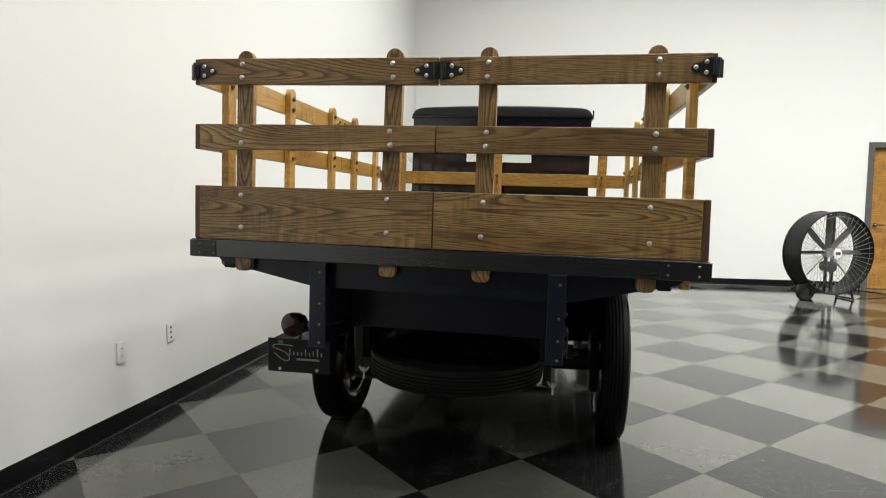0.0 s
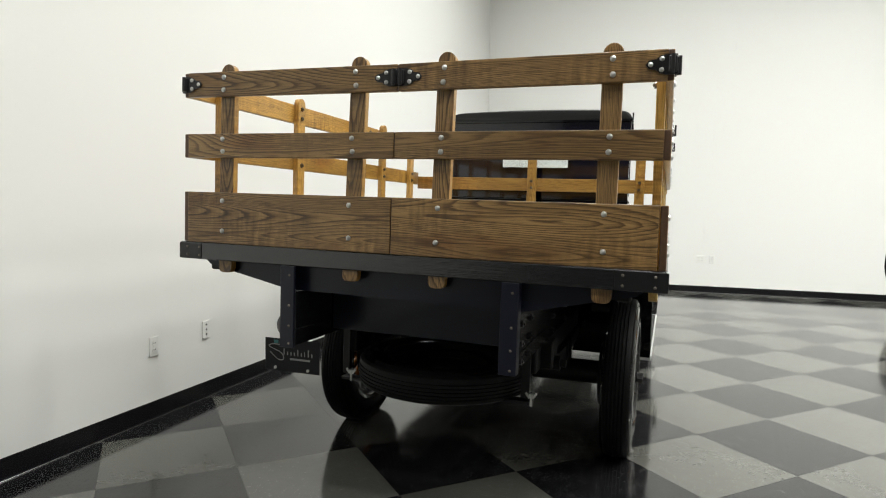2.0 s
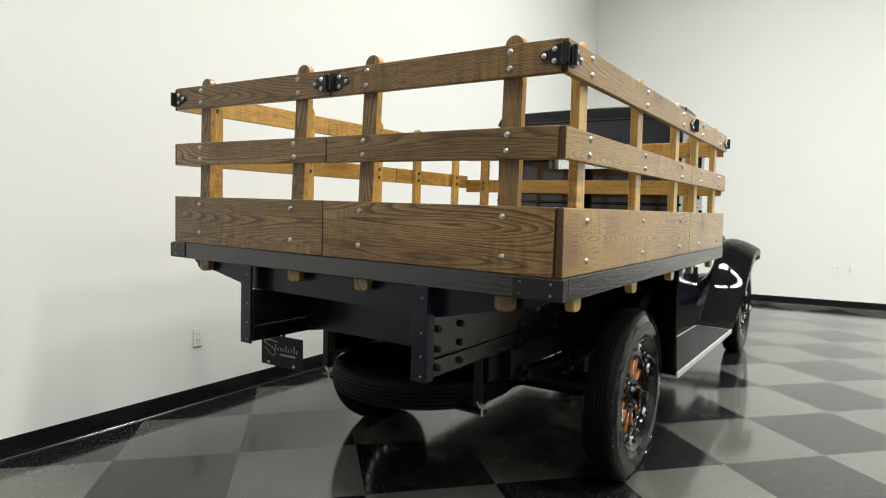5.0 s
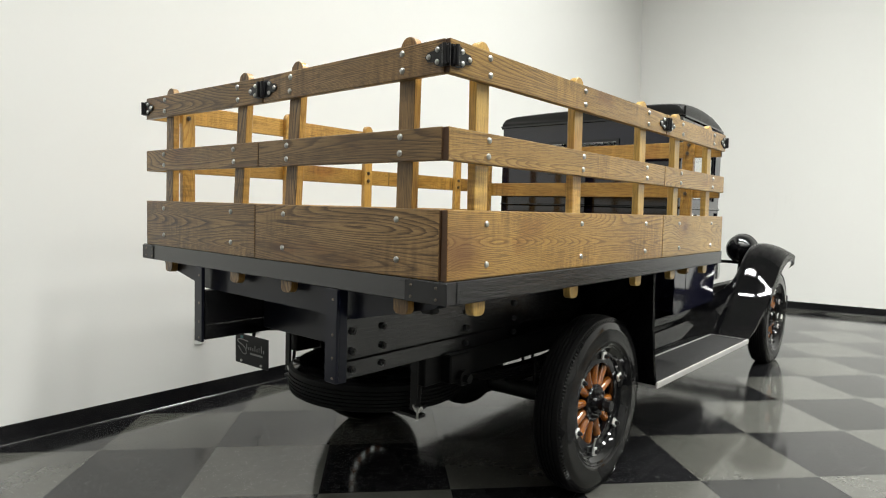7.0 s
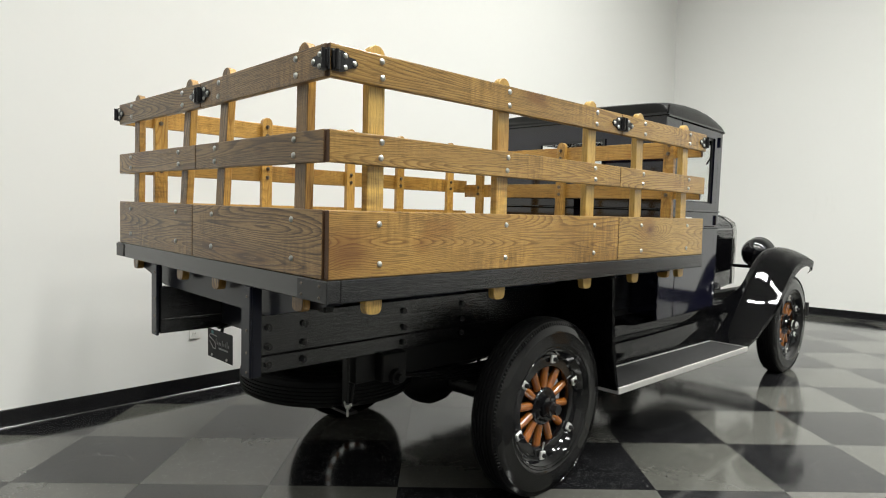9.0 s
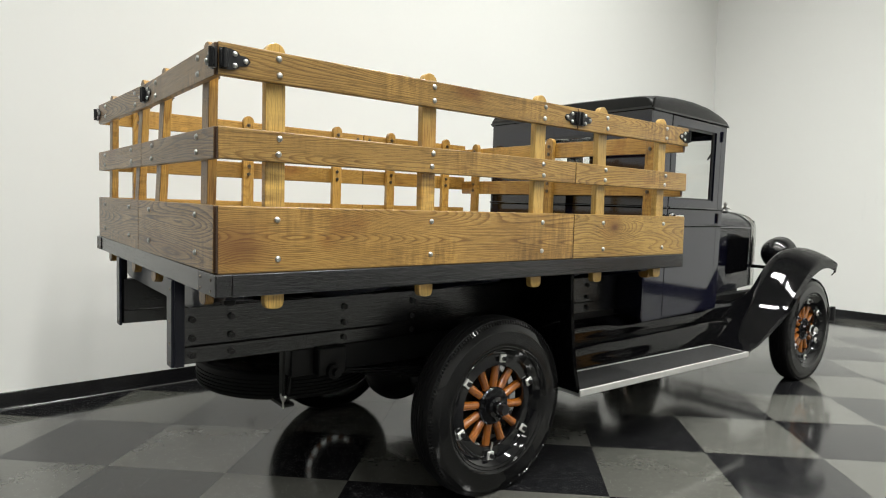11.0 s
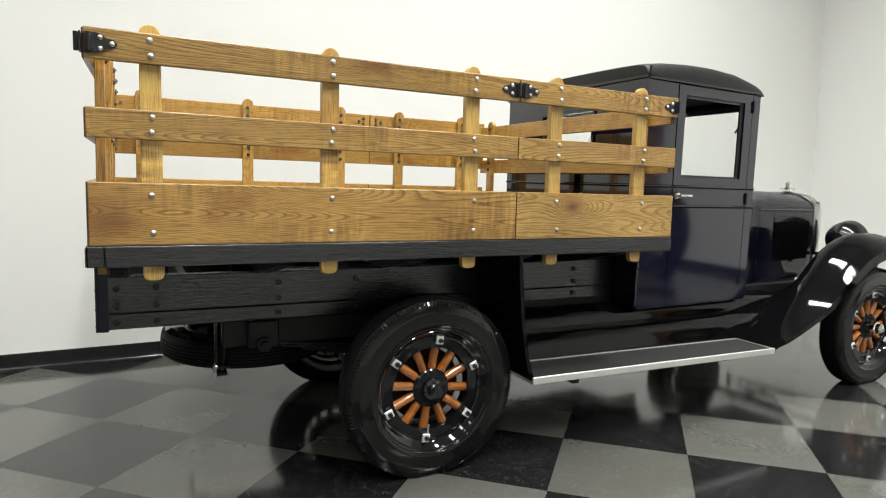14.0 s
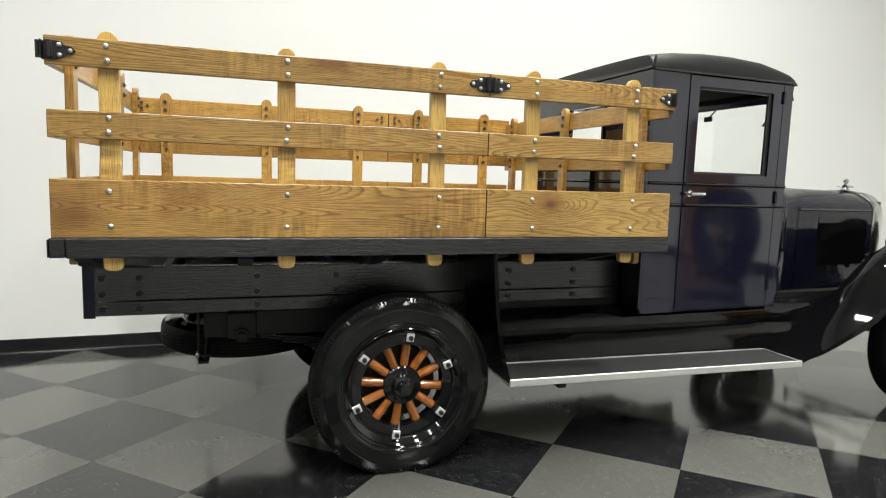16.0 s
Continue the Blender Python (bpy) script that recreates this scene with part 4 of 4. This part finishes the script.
D0, D1 = 2.885, 3.545
WIN = (2.945, 3.474, 1.418, 1.878)
for s in (1, -1):
    # body side: rear quarter and front post
    bm = side_frame(s, (2.655, 3.62, 0.664, 1.950), (D0 - 0.007, D1 + 0.007, 0.668, 1.936))
    side = part("cab_side", bm, NAVY, truck, "navy gloss cab side", BODY)
    for y in (D0, D1):
        part("door_jamb", side_sheet(s, y - 0.02, y + 0.02, 0.70, 1.93, 0.033, 0.006), NAVY, side)
    y0, y1, z0, z1 = WIN
    bm = side_frame(s, (D0, D1, 0.672, 1.931), WIN, -0.002)
    dr = part("cab_door", bm, NAVY, truck, "navy gloss cab door with its window down", BODY)
    bm = side_frame(s, (y0, y1, z0, z1), (y0 + 0.014, y1 - 0.026, z0 + 0.012, z1 - 0.012), 0.010, 0.012)
    part("window_channel", bm, IRON, dr, "black window channel")
    # belt mouldings
    for z in (1.362, 1.248):
        part("belt_moulding", tube(bmesh.new(), (cab_x(s, D0) + s * 0.003, D0 + 0.004, z), (cab_x(s, D1) + s * 0.003, D1 - 0.004, z), 0.009, 12), BLACK_GLOSS, dr)
        for ya, yb in ((2.655, D0 - 0.008), (D1 + 0.008, 3.62)):
            part("belt_moulding", tube(bmesh.new(), (cab_x(s, ya), ya, z), (cab_x(s, yb), yb, z), 0.009, 12), BLACK_GLOSS, truck, "", BODY)
    # handle
    x = cab_x(s, 2.92)
    bm = lathe(bmesh.new(), [(0.0005, 0.012), (0.018, 0.010), (0.023, 0.0)], 20, "x", (0, 0, 0))
    rod(bm, (0.022, 0, 0), "x", 0.009, 0.035, 12)
    box(bm, 0.03, 0.046, -0.02, 0.075, -0.010, 0.010, bev=0.006, seg=2)
    part("door_handle", bm, CHROME, dr, "chrome lever handle", pose(x + s * 0.002, 2.925, 1.310, 0, 0, 0 if s > 0 else 180), smooth=True)
    for z in (1.045, 1.17):
        part("side_bolt", rod(bmesh.new(), (cab_x(s, 2.74) + s * 0.004, 2.735, z), "x", 0.011, 0.010, 12), ZINC, truck, "", BODY)
    for z in (0.80, 1.30, 1.86):
        part("hinge", rod(bmesh.new(), (cab_x(s, D1) + s * 0.008, D1 + 0.004, z), "z", 0.008, 0.07, 10), NAVY, dr)

# cab back with its window
RW = (-0.31, 0.195, 1.605, 1.80)
xl, xr = cab_x(-1, 2.655), cab_x(1, 2.655)
bm = bmesh.new()
for x0, x1, z0, z1 in ((xl, xr, 0.69, RW[2]), (xl, xr, RW[3], 1.955), (xl, RW[0], RW[2], RW[3]), (RW[1], xr, RW[2], RW[3])):
    box(bm, x0, x1, 2.640, 2.654, z0, z1)
back = part("cab_back", bm, NAVY, truck, "navy gloss cab back", BODY)
part("rear_window_glass", new_box(RW[0], RW[1], 2.645, 2.649, RW[2], RW[3]), GLASS, back).visible_shadow = False
bm = bmesh.new()
for x0, x1, z0, z1 in ((RW[0] - 0.02, RW[1] + 0.02, RW[2] - 0.02, RW[2]), (RW[0] - 0.02, RW[1] + 0.02, RW[3], RW[3] + 0.02), (RW[0] - 0.02, RW[0], RW[2], RW[3]), (RW[1], RW[1] + 0.02, RW[2], RW[3])):
    box(bm, x0, x1, 2.630, 2.641, z0, z1)
part("window_frame", bm, BLACK_GLOSS, back)
for z in (1.362, 1.248):
    part("belt_moulding", tube(bmesh.new(), (xl, 2.640, z), (xr, 2.640, z), 0.009, 12), BLACK_GLOSS, back)

# roof: arched side to side, rounded down in front
rings = []
ys = [2.628, 2.632, 2.66, 2.80, 3.0, 3.2, 3.4, 3.53, 3.60, 3.625, 3.638, 3.642]
hs = [0.060, 0.076, 0.087, 0.114, 0.136, 0.144, 0.134, 0.107, 0.086, 0.070, 0.046, 0.016]
for y, h in zip(ys, hs):
    ring = []
    a, b = cab_x(-1, max(y, 2.655)) - 0.008, cab_x(1, max(y, 2.655)) + 0.008
    base = 1.952 - 0.02 * max(0.0, y - 2.655)
    for j in range(33):
        u = math.sin(math.pi * (j / 32 - 0.5))
        z = base + h * (1 - abs(u) ** 2.2) * 0.17 + h * 0.83 * max(0.0, 1 - abs(u) ** 26) ** 0.6
        ring.append(((a + b) / 2 + u * (b - a) / 2, y, z if abs(u) < 1 else base))
    rings.append(ring)
bm = loft(bmesh.new(), rings)
bot = loft(bm, [[r[0], r[-1]] for r in rings])
bm.faces.new([bm.verts.new(p) for p in rings[0]])
bmesh.ops.remove_doubles(bm, verts=bm.verts, dist=0.0005)
roof = part("roof", bm, ROOF_CLOTH, truck, "black fabric-covered arched roof", BODY, smooth=True)
for s in (1, -1):
    part("drip_rail", side_sheet(s, 2.64, 3.60, 1.938, 1.948, -0.016, 0.012), BLACK_GLOSS, roof)
part("drip_rail", new_box(xl - 0.01, xr + 0.01, 2.622, 2.634, 1.944, 1.958), BLACK_GLOSS, roof)
part("roof_seam", prism(bmesh.new(), [(2.63, 1.95), (2.638, 1.95), (2.645, 2.006), (2.636, 2.004)], "x", xr + 0.006, xr + 0.017), ROOF_CLOTH, roof)
part("headliner", new_box(xl + 0.032, cab_x(1, 3.6) - 0.03, 2.66, 3.60, 1.915, 1.930), LINING, truck, "", BODY)

# windscreen, visor and front of the cab
xa, xb = cab_x(-1, 3.6), cab_x(1, 3.6)
bm = bmesh.new()
for x0, x1, z0, z1 in ((xa, xb, 1.88, 1.948), (xa, xb, 0.69, 1.40), (xa, xa + 0.05, 1.40, 1.88), (xb - 0.05, xb, 1.40, 1.88)):
    box(bm, x0 + 0.031, x1 - 0.031, 3.585, 3.615, z0, z1)
front = part("cab_front", bm, NAVY, truck, "", BODY)
part("windscreen", new_box(xa + 0.06, xb - 0.06, 3.597, 3.602, 1.40, 1.88), GLASS, front).visible_shadow = False
bm = loft(bmesh.new(), [[(xa, 3.622, 1.93), (xb, 3.622, 1.93)], [(xa + 0.03, 3.65, 1.89), (xb - 0.03, 3.65, 1.89)], [(xa + 0.03, 3.662, 1.855), (xb - 0.03, 3.662, 1.855)]])
part("sun_visor", thicken(bm, 0.006), NAVY, truck, "", BODY)
bm = new_box(xa + 0.035, xb - 0.035, 2.70, 2.82, 0.95, 1.36, bev=0.03, seg=2)
seat = part("seat", bm, LEATHER, truck, "black seat back", BODY)
part("seat_cushion", new_box(xa + 0.035, xb - 0.035, 2.82, 3.2, 0.95, 1.08, bev=0.03, seg=2), LEATHER, seat)
part("cab_floor", new_box(xa + 0.035, xb - 0.035, 2.66, 3.58, 0.69, 0.72), CHASSIS, truck, "", BODY)
bm = lathe(bmesh.new(), [(0.205 + 0.011 * math.cos(2 * math.pi * k / 8), 0.011 * math.sin(2 * math.pi * k / 8)) for k in range(8)], 36, "z", closed=True)
for a in (0, 90, 180, 270):
    tube(bm, (0, 0, 0), (0.2 * math.cos(radians(a)), 0.2 * math.sin(radians(a)), 0), 0.008)
tube(bm, (0, 0, 0), (0, 0, -0.6), 0.018)
part("steering_wheel", bm, BLACK_GLOSS, truck, "black four-spoked steering wheel", BODY @ pose(-0.36, 3.30, 1.34, 38, 0, 0), smooth=True)
bm = tube(bmesh.new(), (0.05, 3.585, 1.86), (0.05, 3.52, 1.80), 0.005)
box(bm, 0.015, 0.085, 3.50, 3.512, 1.765, 1.797, bev=0.004)
part("inside_mirror", bm, IRON, truck, "", BODY)
part("window_stay", tube(bmesh.new(), (xb - 0.04, 3.46, 1.70), (xb - 0.02, 3.49, 1.76), 0.006), IRON, truck, "", BODY)

# round mirror on an arm at the far door
bm = lathe(bmesh.new(), [(0.0005, 0.018), (0.05, 0.014), (0.068, 0.004), (0.070, -0.004), (0.066, -0.006), (0.0005, -0.006)], 32, "y", (-0.965, 3.63, 1.715))
tube(bm, (-0.965, 3.64, 1.715), (-0.965, 3.655, 1.66), 0.006)
tube(bm, (-0.965, 3.655, 1.66), (cab_x(-1, 3.6), 3.61, 1.62), 0.006)
part("side_mirror", bm, CHROME, truck, "round side mirror on a thin arm", BODY, smooth=True)

# cowl, bonnet and radiator
def bonnet_ring(y, half, z_top, z_shoulder, cx=-0.025):
    """A section: upright sides that turn through a round shoulder into a flat top."""
    z_side = z_shoulder - 0.05
    ring = []
    for j in range(25):
        u = math.sin(math.pi * (j / 24 - 0.5))
        ring.append((cx + half * u, y, z_side + (z_top - z_side) * max(0.0, 1 - abs(u) ** 3.2) ** 0.5))
    return [(cx - half - 0.004, y, 0.72), (cx - half - 0.002, y, z_side - 0.06), *ring, (cx + half + 0.002, y, z_side - 0.06), (cx + half + 0.004, y, 0.72)]


bm = loft(bmesh.new(), [bonnet_ring(3.618, 0.600, 1.372, 1.350), bonnet_ring(3.64, 0.598, 1.372, 1.348), bonnet_ring(3.67, 0.580, 1.372, 1.340), bonnet_ring(3.71, 0.540, 1.372, 1.325), bonnet_ring(3.75, 0.495, 1.370, 1.312), bonnet_ring(3.79, 0.464, 1.368, 1.300), bonnet_ring(3.85, 0.443, 1.366, 1.288), bonnet_ring(3.938, 0.430, 1.364, 1.276)])
part("cowl", thicken(bm, 0.004), NAVY, truck, "navy gloss cowl", BODY, smooth=True)
bm = loft(bmesh.new(), [bonnet_ring(3.946, 0.428, 1.362, 1.270), bonnet_ring(4.2, 0.383, 1.357, 1.264), bonnet_ring(4.5, 0.331, 1.350, 1.257), bonnet_ring(4.765, 0.285, 1.342, 1.248)])
hood = part("bonnet", thicken(bm, 0.004), NAVY, truck, "navy gloss bonnet with side louvres", BODY, smooth=True)
for s in (1, -1):
    def hx(y):
        return -0.025 + s * (0.428 - 0.143 * (y - 3.946) / 0.819 + 0.004)
    part("bonnet_bead", tube(bmesh.new(), (hx(3.95), 3.95, 1.226), (hx(4.76), 4.76, 1.219), 0.007), NAVY, hood)
    # Black sheet behind the louvres paints in a dark reflection on the navy side.
    bm = loft(bmesh.new(), [[(hx(y) + s * 0.001, y, z) for z in (0.82, 1.175)] for y in (4.16, 4.70)])
    part("louvre_panel", thicken(bm, 0.004), BLACK_GLOSS, hood, "", smooth=False)
    for k in range(26):
        y = 4.175 + k * 0.0198
        bm = prism(bmesh.new(), [(hx(y), y), (hx(y) + s * 0.012, y + 0.004), (hx(y + 0.012), y + 0.013)], "z", 0.86, 1.14)
        part("louvre", bm, BLACK_GLOSS, hood)
bm = loft(bmesh.new(), [bonnet_ring(4.768, 0.286, 1.348, 1.252), bonnet_ring(4.78, 0.292, 1.352, 1.254), bonnet_ring(4.85, 0.288, 1.346, 1.248), bonnet_ring(4.875, 0.275, 1.330, 1.235)])
rad = part("radiator_shell", thicken(bm, 0.006), CHROME, truck, "bright nickel radiator shell", BODY, smooth=True)
part("radiator_core", new_box(-0.29, 0.24, 4.82, 4.86, 0.72, 1.28), CHASSIS, rad)
bm = lathe(bmesh.new(), [(0.034, 1.368), (0.036, 1.385), (0.028, 1.392), (0.020, 1.398), (0.026, 1.408), (0.026, 1.418), (0.010, 1.424), (0.012, 1.432), (0.020, 1.442), (0.020, 1.452), (0.010, 1.462),
                         (0.0005, 1.464)], 24, "z", (-0.017, 4.83, -0.028))
for s in (-1, 1):
    box(bm, -0.017 + s * 0.04 - 0.02, -0.017 + s * 0.04 + 0.02, 4.82, 4.84, 1.372, 1.384, bev=0.004)
part("radiator_cap", bm, CHROME, rad, "bright winged radiator cap", smooth=True)

# lamps, bar and bumper
for s in (1, -1):
    x = -0.01 + s * 0.440
    prof = [(r * 1.02, a * 1.02) for r, a in ((0.0005, -0.150), (0.05, -0.142), (0.092, -0.112), (0.120, -0.066), (0.132, -0.014), (0.135, 0.02), (0.138, 0.03), (0.134, 0.042), (0.124, 0.046))]
    lamp = part("headlamp", lathe(bmesh.new(), prof, 40, "y"), BLACK_GLOSS, truck, "black bowl headlamp with bright rim", BODY @ pose(x, 4.922, 1.012), smooth=True)
    part("lamp_glass", lathe(bmesh.new(), [(0.127, 0.045), (0.08, 0.057), (0.0005, 0.062)], 32, "y"), GLASS, lamp, smooth=True)
    part("lamp_rim", lathe(bmesh.new(), [(0.125, 0.041), (0.1415, 0.030), (0.142, 0.043), (0.128, 0.053)], 40, "y", closed=True), CHROME, lamp, "bright rim", smooth=True)
    part("lamp_post", tube(bmesh.new(), (x, 4.90, 0.93), (x, 4.88, 0.80), 0.016), BLACK_GLOSS, truck, "", BODY)
part("lamp_bar", tube(bmesh.new(), (-0.62, 4.88, 0.885), (0.60, 4.88, 0.885), 0.015), BLACK_GLOSS, truck, "", BODY)
for z in (0.475, 0.545):
    part("bumper_bar", new_box(-0.80, 0.76, 5.30, 5.312, z - 0.022, z + 0.022, bev=0.004), CHROME, truck, "bright bumper bar", BODY)
for x in (-0.79, 0.75):
    part("bumper_end", rod(bmesh.new(), (x, 5.30, 0.51), "z", 0.02, 0.12, 12), IRON, truck, "", BODY)
for x in (-0.40, 0.36):
    part("bumper_iron", new_box(x - 0.01, x + 0.01, 4.85, 5.30, 0.49, 0.53), CHASSIS, truck, "", BODY)
# Unseen tank, gearbox and cross member, added to block light below the truck.
bm = new_box(-0.46, 0.40, 2.66, 3.55, 0.47, 0.66, bev=0.03)
part("fuel_tank", bm, CHASSIS, truck, "", BODY)
bm = new_box(-0.17, 0.13, 1.95, 2.66, 0.46, 0.66, bev=0.05)
part("gearbox", bm, CHASSIS, truck, "", BODY)
bm = new_box(-0.47, 0.43, 1.93, 1.99, 0.56, 0.72, bev=0.008)
part("cross_member", bm, CHASSIS, truck, "", BODY)
bm = new_box(-0.26, 0.22, 3.70, 4.70, 0.50, 0.80, bev=0.03)
part("engine", bm, CHASSIS, truck, "", BODY)

# ---- drum fan by the end wall ----
def drum_fan(x, y, z, rz):
    fan = tagged(new("drum_fan"), "large black wheeled drum fan with wire guards", "fan")
    fan.matrix_basis = pose(x, y, 0, 0, 0, rz)
    R, D = 0.552, 0.17
    bm = lathe(bmesh.new(), [(R, -D), (R + 0.012, -D - 0.004), (R + 0.016, -D + 0.01), (R + 0.002, -D + 0.02), (R + 0.002, D - 0.02), (R + 0.016, D - 0.01), (R + 0.012, D + 0.004), (R, D),
                             (R - 0.006, D - 0.02), (R - 0.006, -D + 0.02)], 72, "y", (0, 0, z), closed=True)
    part("drum", bm, CHASSIS, fan, "black steel drum", smooth=True)
    for side in (-1, 1):
        bm = bmesh.new()
        for r in (0.08, 0.3, 0.5):
            lathe(bm, [(r + 0.0022 * math.cos(a), 0.0022 * math.sin(a)) for a in (0, 2.1, 4.2)], 48, "y", (0, side * (D - 0.005), z), closed=True)
        for k in range(44):
            a = 2 * math.pi * k / 44
            tube(bm, (0.08 * math.cos(a), side * (D - 0.002), z + 0.08 * math.sin(a)), ((R - 0.005) * math.cos(a), side * (D - 0.002), z + (R - 0.005) * math.sin(a)), 0.0024, 5)
        part("wire_guard", bm, WIRE_GREY, fan, "fine grey wire guard")
    bm = rod(bmesh.new(), (0, -D - 0.004, z), "y", 0.06, 0.012, 28)
    badge = part("badge", bm, PLASTIC_WHITE, fan, "round white badge")
    bm = bmesh.new()
    for k in range(3):
        box(bm, -0.038 + k * 0.026, -0.018 + k * 0.026, -D - 0.0125, -D - 0.0102, z - 0.02, z + 0.02)
    part("badge_bars", bm, SOCKET_DARK, badge)
    for dx in (0.02, 0.115):
        part("motor_post", new_box(dx - 0.016, dx + 0.016, D * 0.2, D * 0.2 + 0.03, z - R + 0.004, z + R - 0.004), IRON, fan)
    bm = rod(bmesh.new(), (0.065, 0.06, z - 0.2), "y", 0.075, 0.16, 24)
    part("motor", bm, IRON, fan)
    for k in range(8):
        a = 45 * k
        bm = loft(bmesh.new(), [[(0.06, -0.02, -0.02), (0.06, 0.02, 0.02)], [(0.3, -0.03, -0.03), (0.3, 0.03, 0.03)], [(0.52, -0.02, -0.03), (0.52, 0.035, 0.02)]])
        part("blade", thicken(bm, 0.003), WIRE_GREY, fan, "", Matrix.Translation((0, 0, z)) @ pose(0, 0, 0, 0, a, 0), smooth=True)
    part("fan_hub", rod(bmesh.new(), (0, 0, z), "y", 0.065, 0.1, 20), ZINC, fan)
    for dx, dy in ((-0.42, -0.12), (-0.17, 0.16)):
        bm = lathe(bmesh.new(), [(0.055, -0.03), (0.118, -0.036), (0.128, -0.022), (0.128, 0.022), (0.118, 0.036), (0.055, 0.03)], 32, "y", (dx, dy, 0.128), closed=True)
        w = part("fan_wheel", bm, RUBBER, fan, "small black wheel", smooth=True)
        part("fan_wheel_hub", rod(bmesh.new(), (dx, dy, 0.128), "y", 0.056, 0.04, 20), IRON, w)
    part("axle_rod", tube(bmesh.new(), (-0.42, -0.12, 0.128), (-0.17, 0.16, 0.128), 0.012), IRON, fan)
    bm = bmesh.new()
    for dy in (-0.14, 0.14):
        tube(bm, (-0.295 - 0.9 * dy, dy, 0.128), (-0.30, dy, z - math.sqrt(R * R - 0.09) + 0.004), 0.014)
        tube(bm, (0.30, dy, 0.016), (0.26, dy, z - math.sqrt(R * R - 0.0676) + 0.004), 0.014)
    tube(bm, (0.30, -0.16, 0.016), (0.30, 0.16, 0.016), 0.014)
    part("stand", bm, IRON, fan, "black tube stand")
    return fan


drum_fan(4.175, 7.14, 0.645, 19)

path = smooth_path([(4.62, 7.25, 0.006), (4.85, 7.30, 0.006), (5.15, 7.55, 0.006), (5.25, 7.9, 0.006), (5.05, 8.2, 0.006), (5.1, 8.37, 0.006)], 8)
bm = bmesh.new()
for a, b in zip(path, path[1:]):
    tube(bm, a, b, 0.005, 6)
tagged(part("power_cord", bm, RUBBER), "black power cord lying on the floor tiles", "cord")

# ---- floor ----
floor = tagged(part("floor", new_box(ROOM_X0 - W, ROOM_X1 + W, ROOM_Y0 - W, ROOM_Y1 + W, -0.12, -0.004), GROUT),
               "glossy charcoal and grey checkerboard tile floor", "floor", kind="structure")
STEP = 0.431
AX, AY = 1.57, 2.20


def clip(poly, axis, limit, keep_low):
    out = []
    for a, b in zip(poly, poly[1:] + poly[:1]):
        ia = (a[axis] <= limit) == keep_low
        ib = (b[axis] <= limit) == keep_low
        if ia:
            out.append(a)
        if ia != ib:
            f = (limit - a[axis]) / (b[axis] - a[axis])
            out.append((a[0] + f * (b[0] - a[0]), a[1] + f * (b[1] - a[1])))
    return out


def slab(bm, poly):
    lo = [bm.verts.new((x, y, -0.0045)) for x, y in poly]
    hi = [bm.verts.new((x, y, 0.0)) for x, y in poly]
    bm.faces.new(hi)
    n = len(poly)
    for k in range(n):
        bm.faces.new((lo[k], lo[(k + 1) % n], hi[(k + 1) % n], hi[k]))


H = STEP - 0.0007
diamond = [(-H, 0), (0, -H), (H, 0), (0, H)]
shared = {}
for key, mat in ((0, TILE_DARK), (1, TILE_LIGHT)):
    bm = bmesh.new()
    slab(bm, diamond)
    me = bpy.data.meshes.new("tile")
    bm.to_mesh(me)
    bm.free()
    me.materials.append(mat)
    shared[key] = me
rest = {0: bmesh.new(), 1: bmesh.new()}
count = 0
for i in range(-10, 34):
    for j in range(-30, 17):
        if (i + j) % 2 == 0:
            continue
        cx, cy = AX + i * STEP, AY + j * STEP
        poly = [(cx + a, cy + b) for a, b in diamond]
        whole = ROOM_X0 < cx - H and cx + H < ROOM_X1 and ROOM_Y0 < cy - H and cy + H < ROOM_Y1
        if not whole:
            for axis, limit, low in ((0, ROOM_X0, False), (0, ROOM_X1, True), (1, ROOM_Y0, False), (1, ROOM_Y1, True)):
                poly = clip(poly, axis, limit, low) if len(poly) > 2 else []
        if len(poly) < 3:
            continue
        near = cy > -2.2 and cx < 6.6 and count < 295
        if near and whole:
            count += 1
            share("tile", shared[i % 2], floor, pose(cx, cy, 0))
        elif near:
            count += 1
            bm = bmesh.new()
            slab(bm, [(x - cx, y - cy) for x, y in poly])
            part("tile", bm, TILE_LIGHT if i % 2 else TILE_DARK, floor, "", pose(cx, cy, 0))
        else:
            slab(rest[i % 2], poly)
for key, mat in ((0, TILE_DARK), (1, TILE_LIGHT)):
    tagged(part("tile_field", rest[key], mat, floor), kind="stuff")
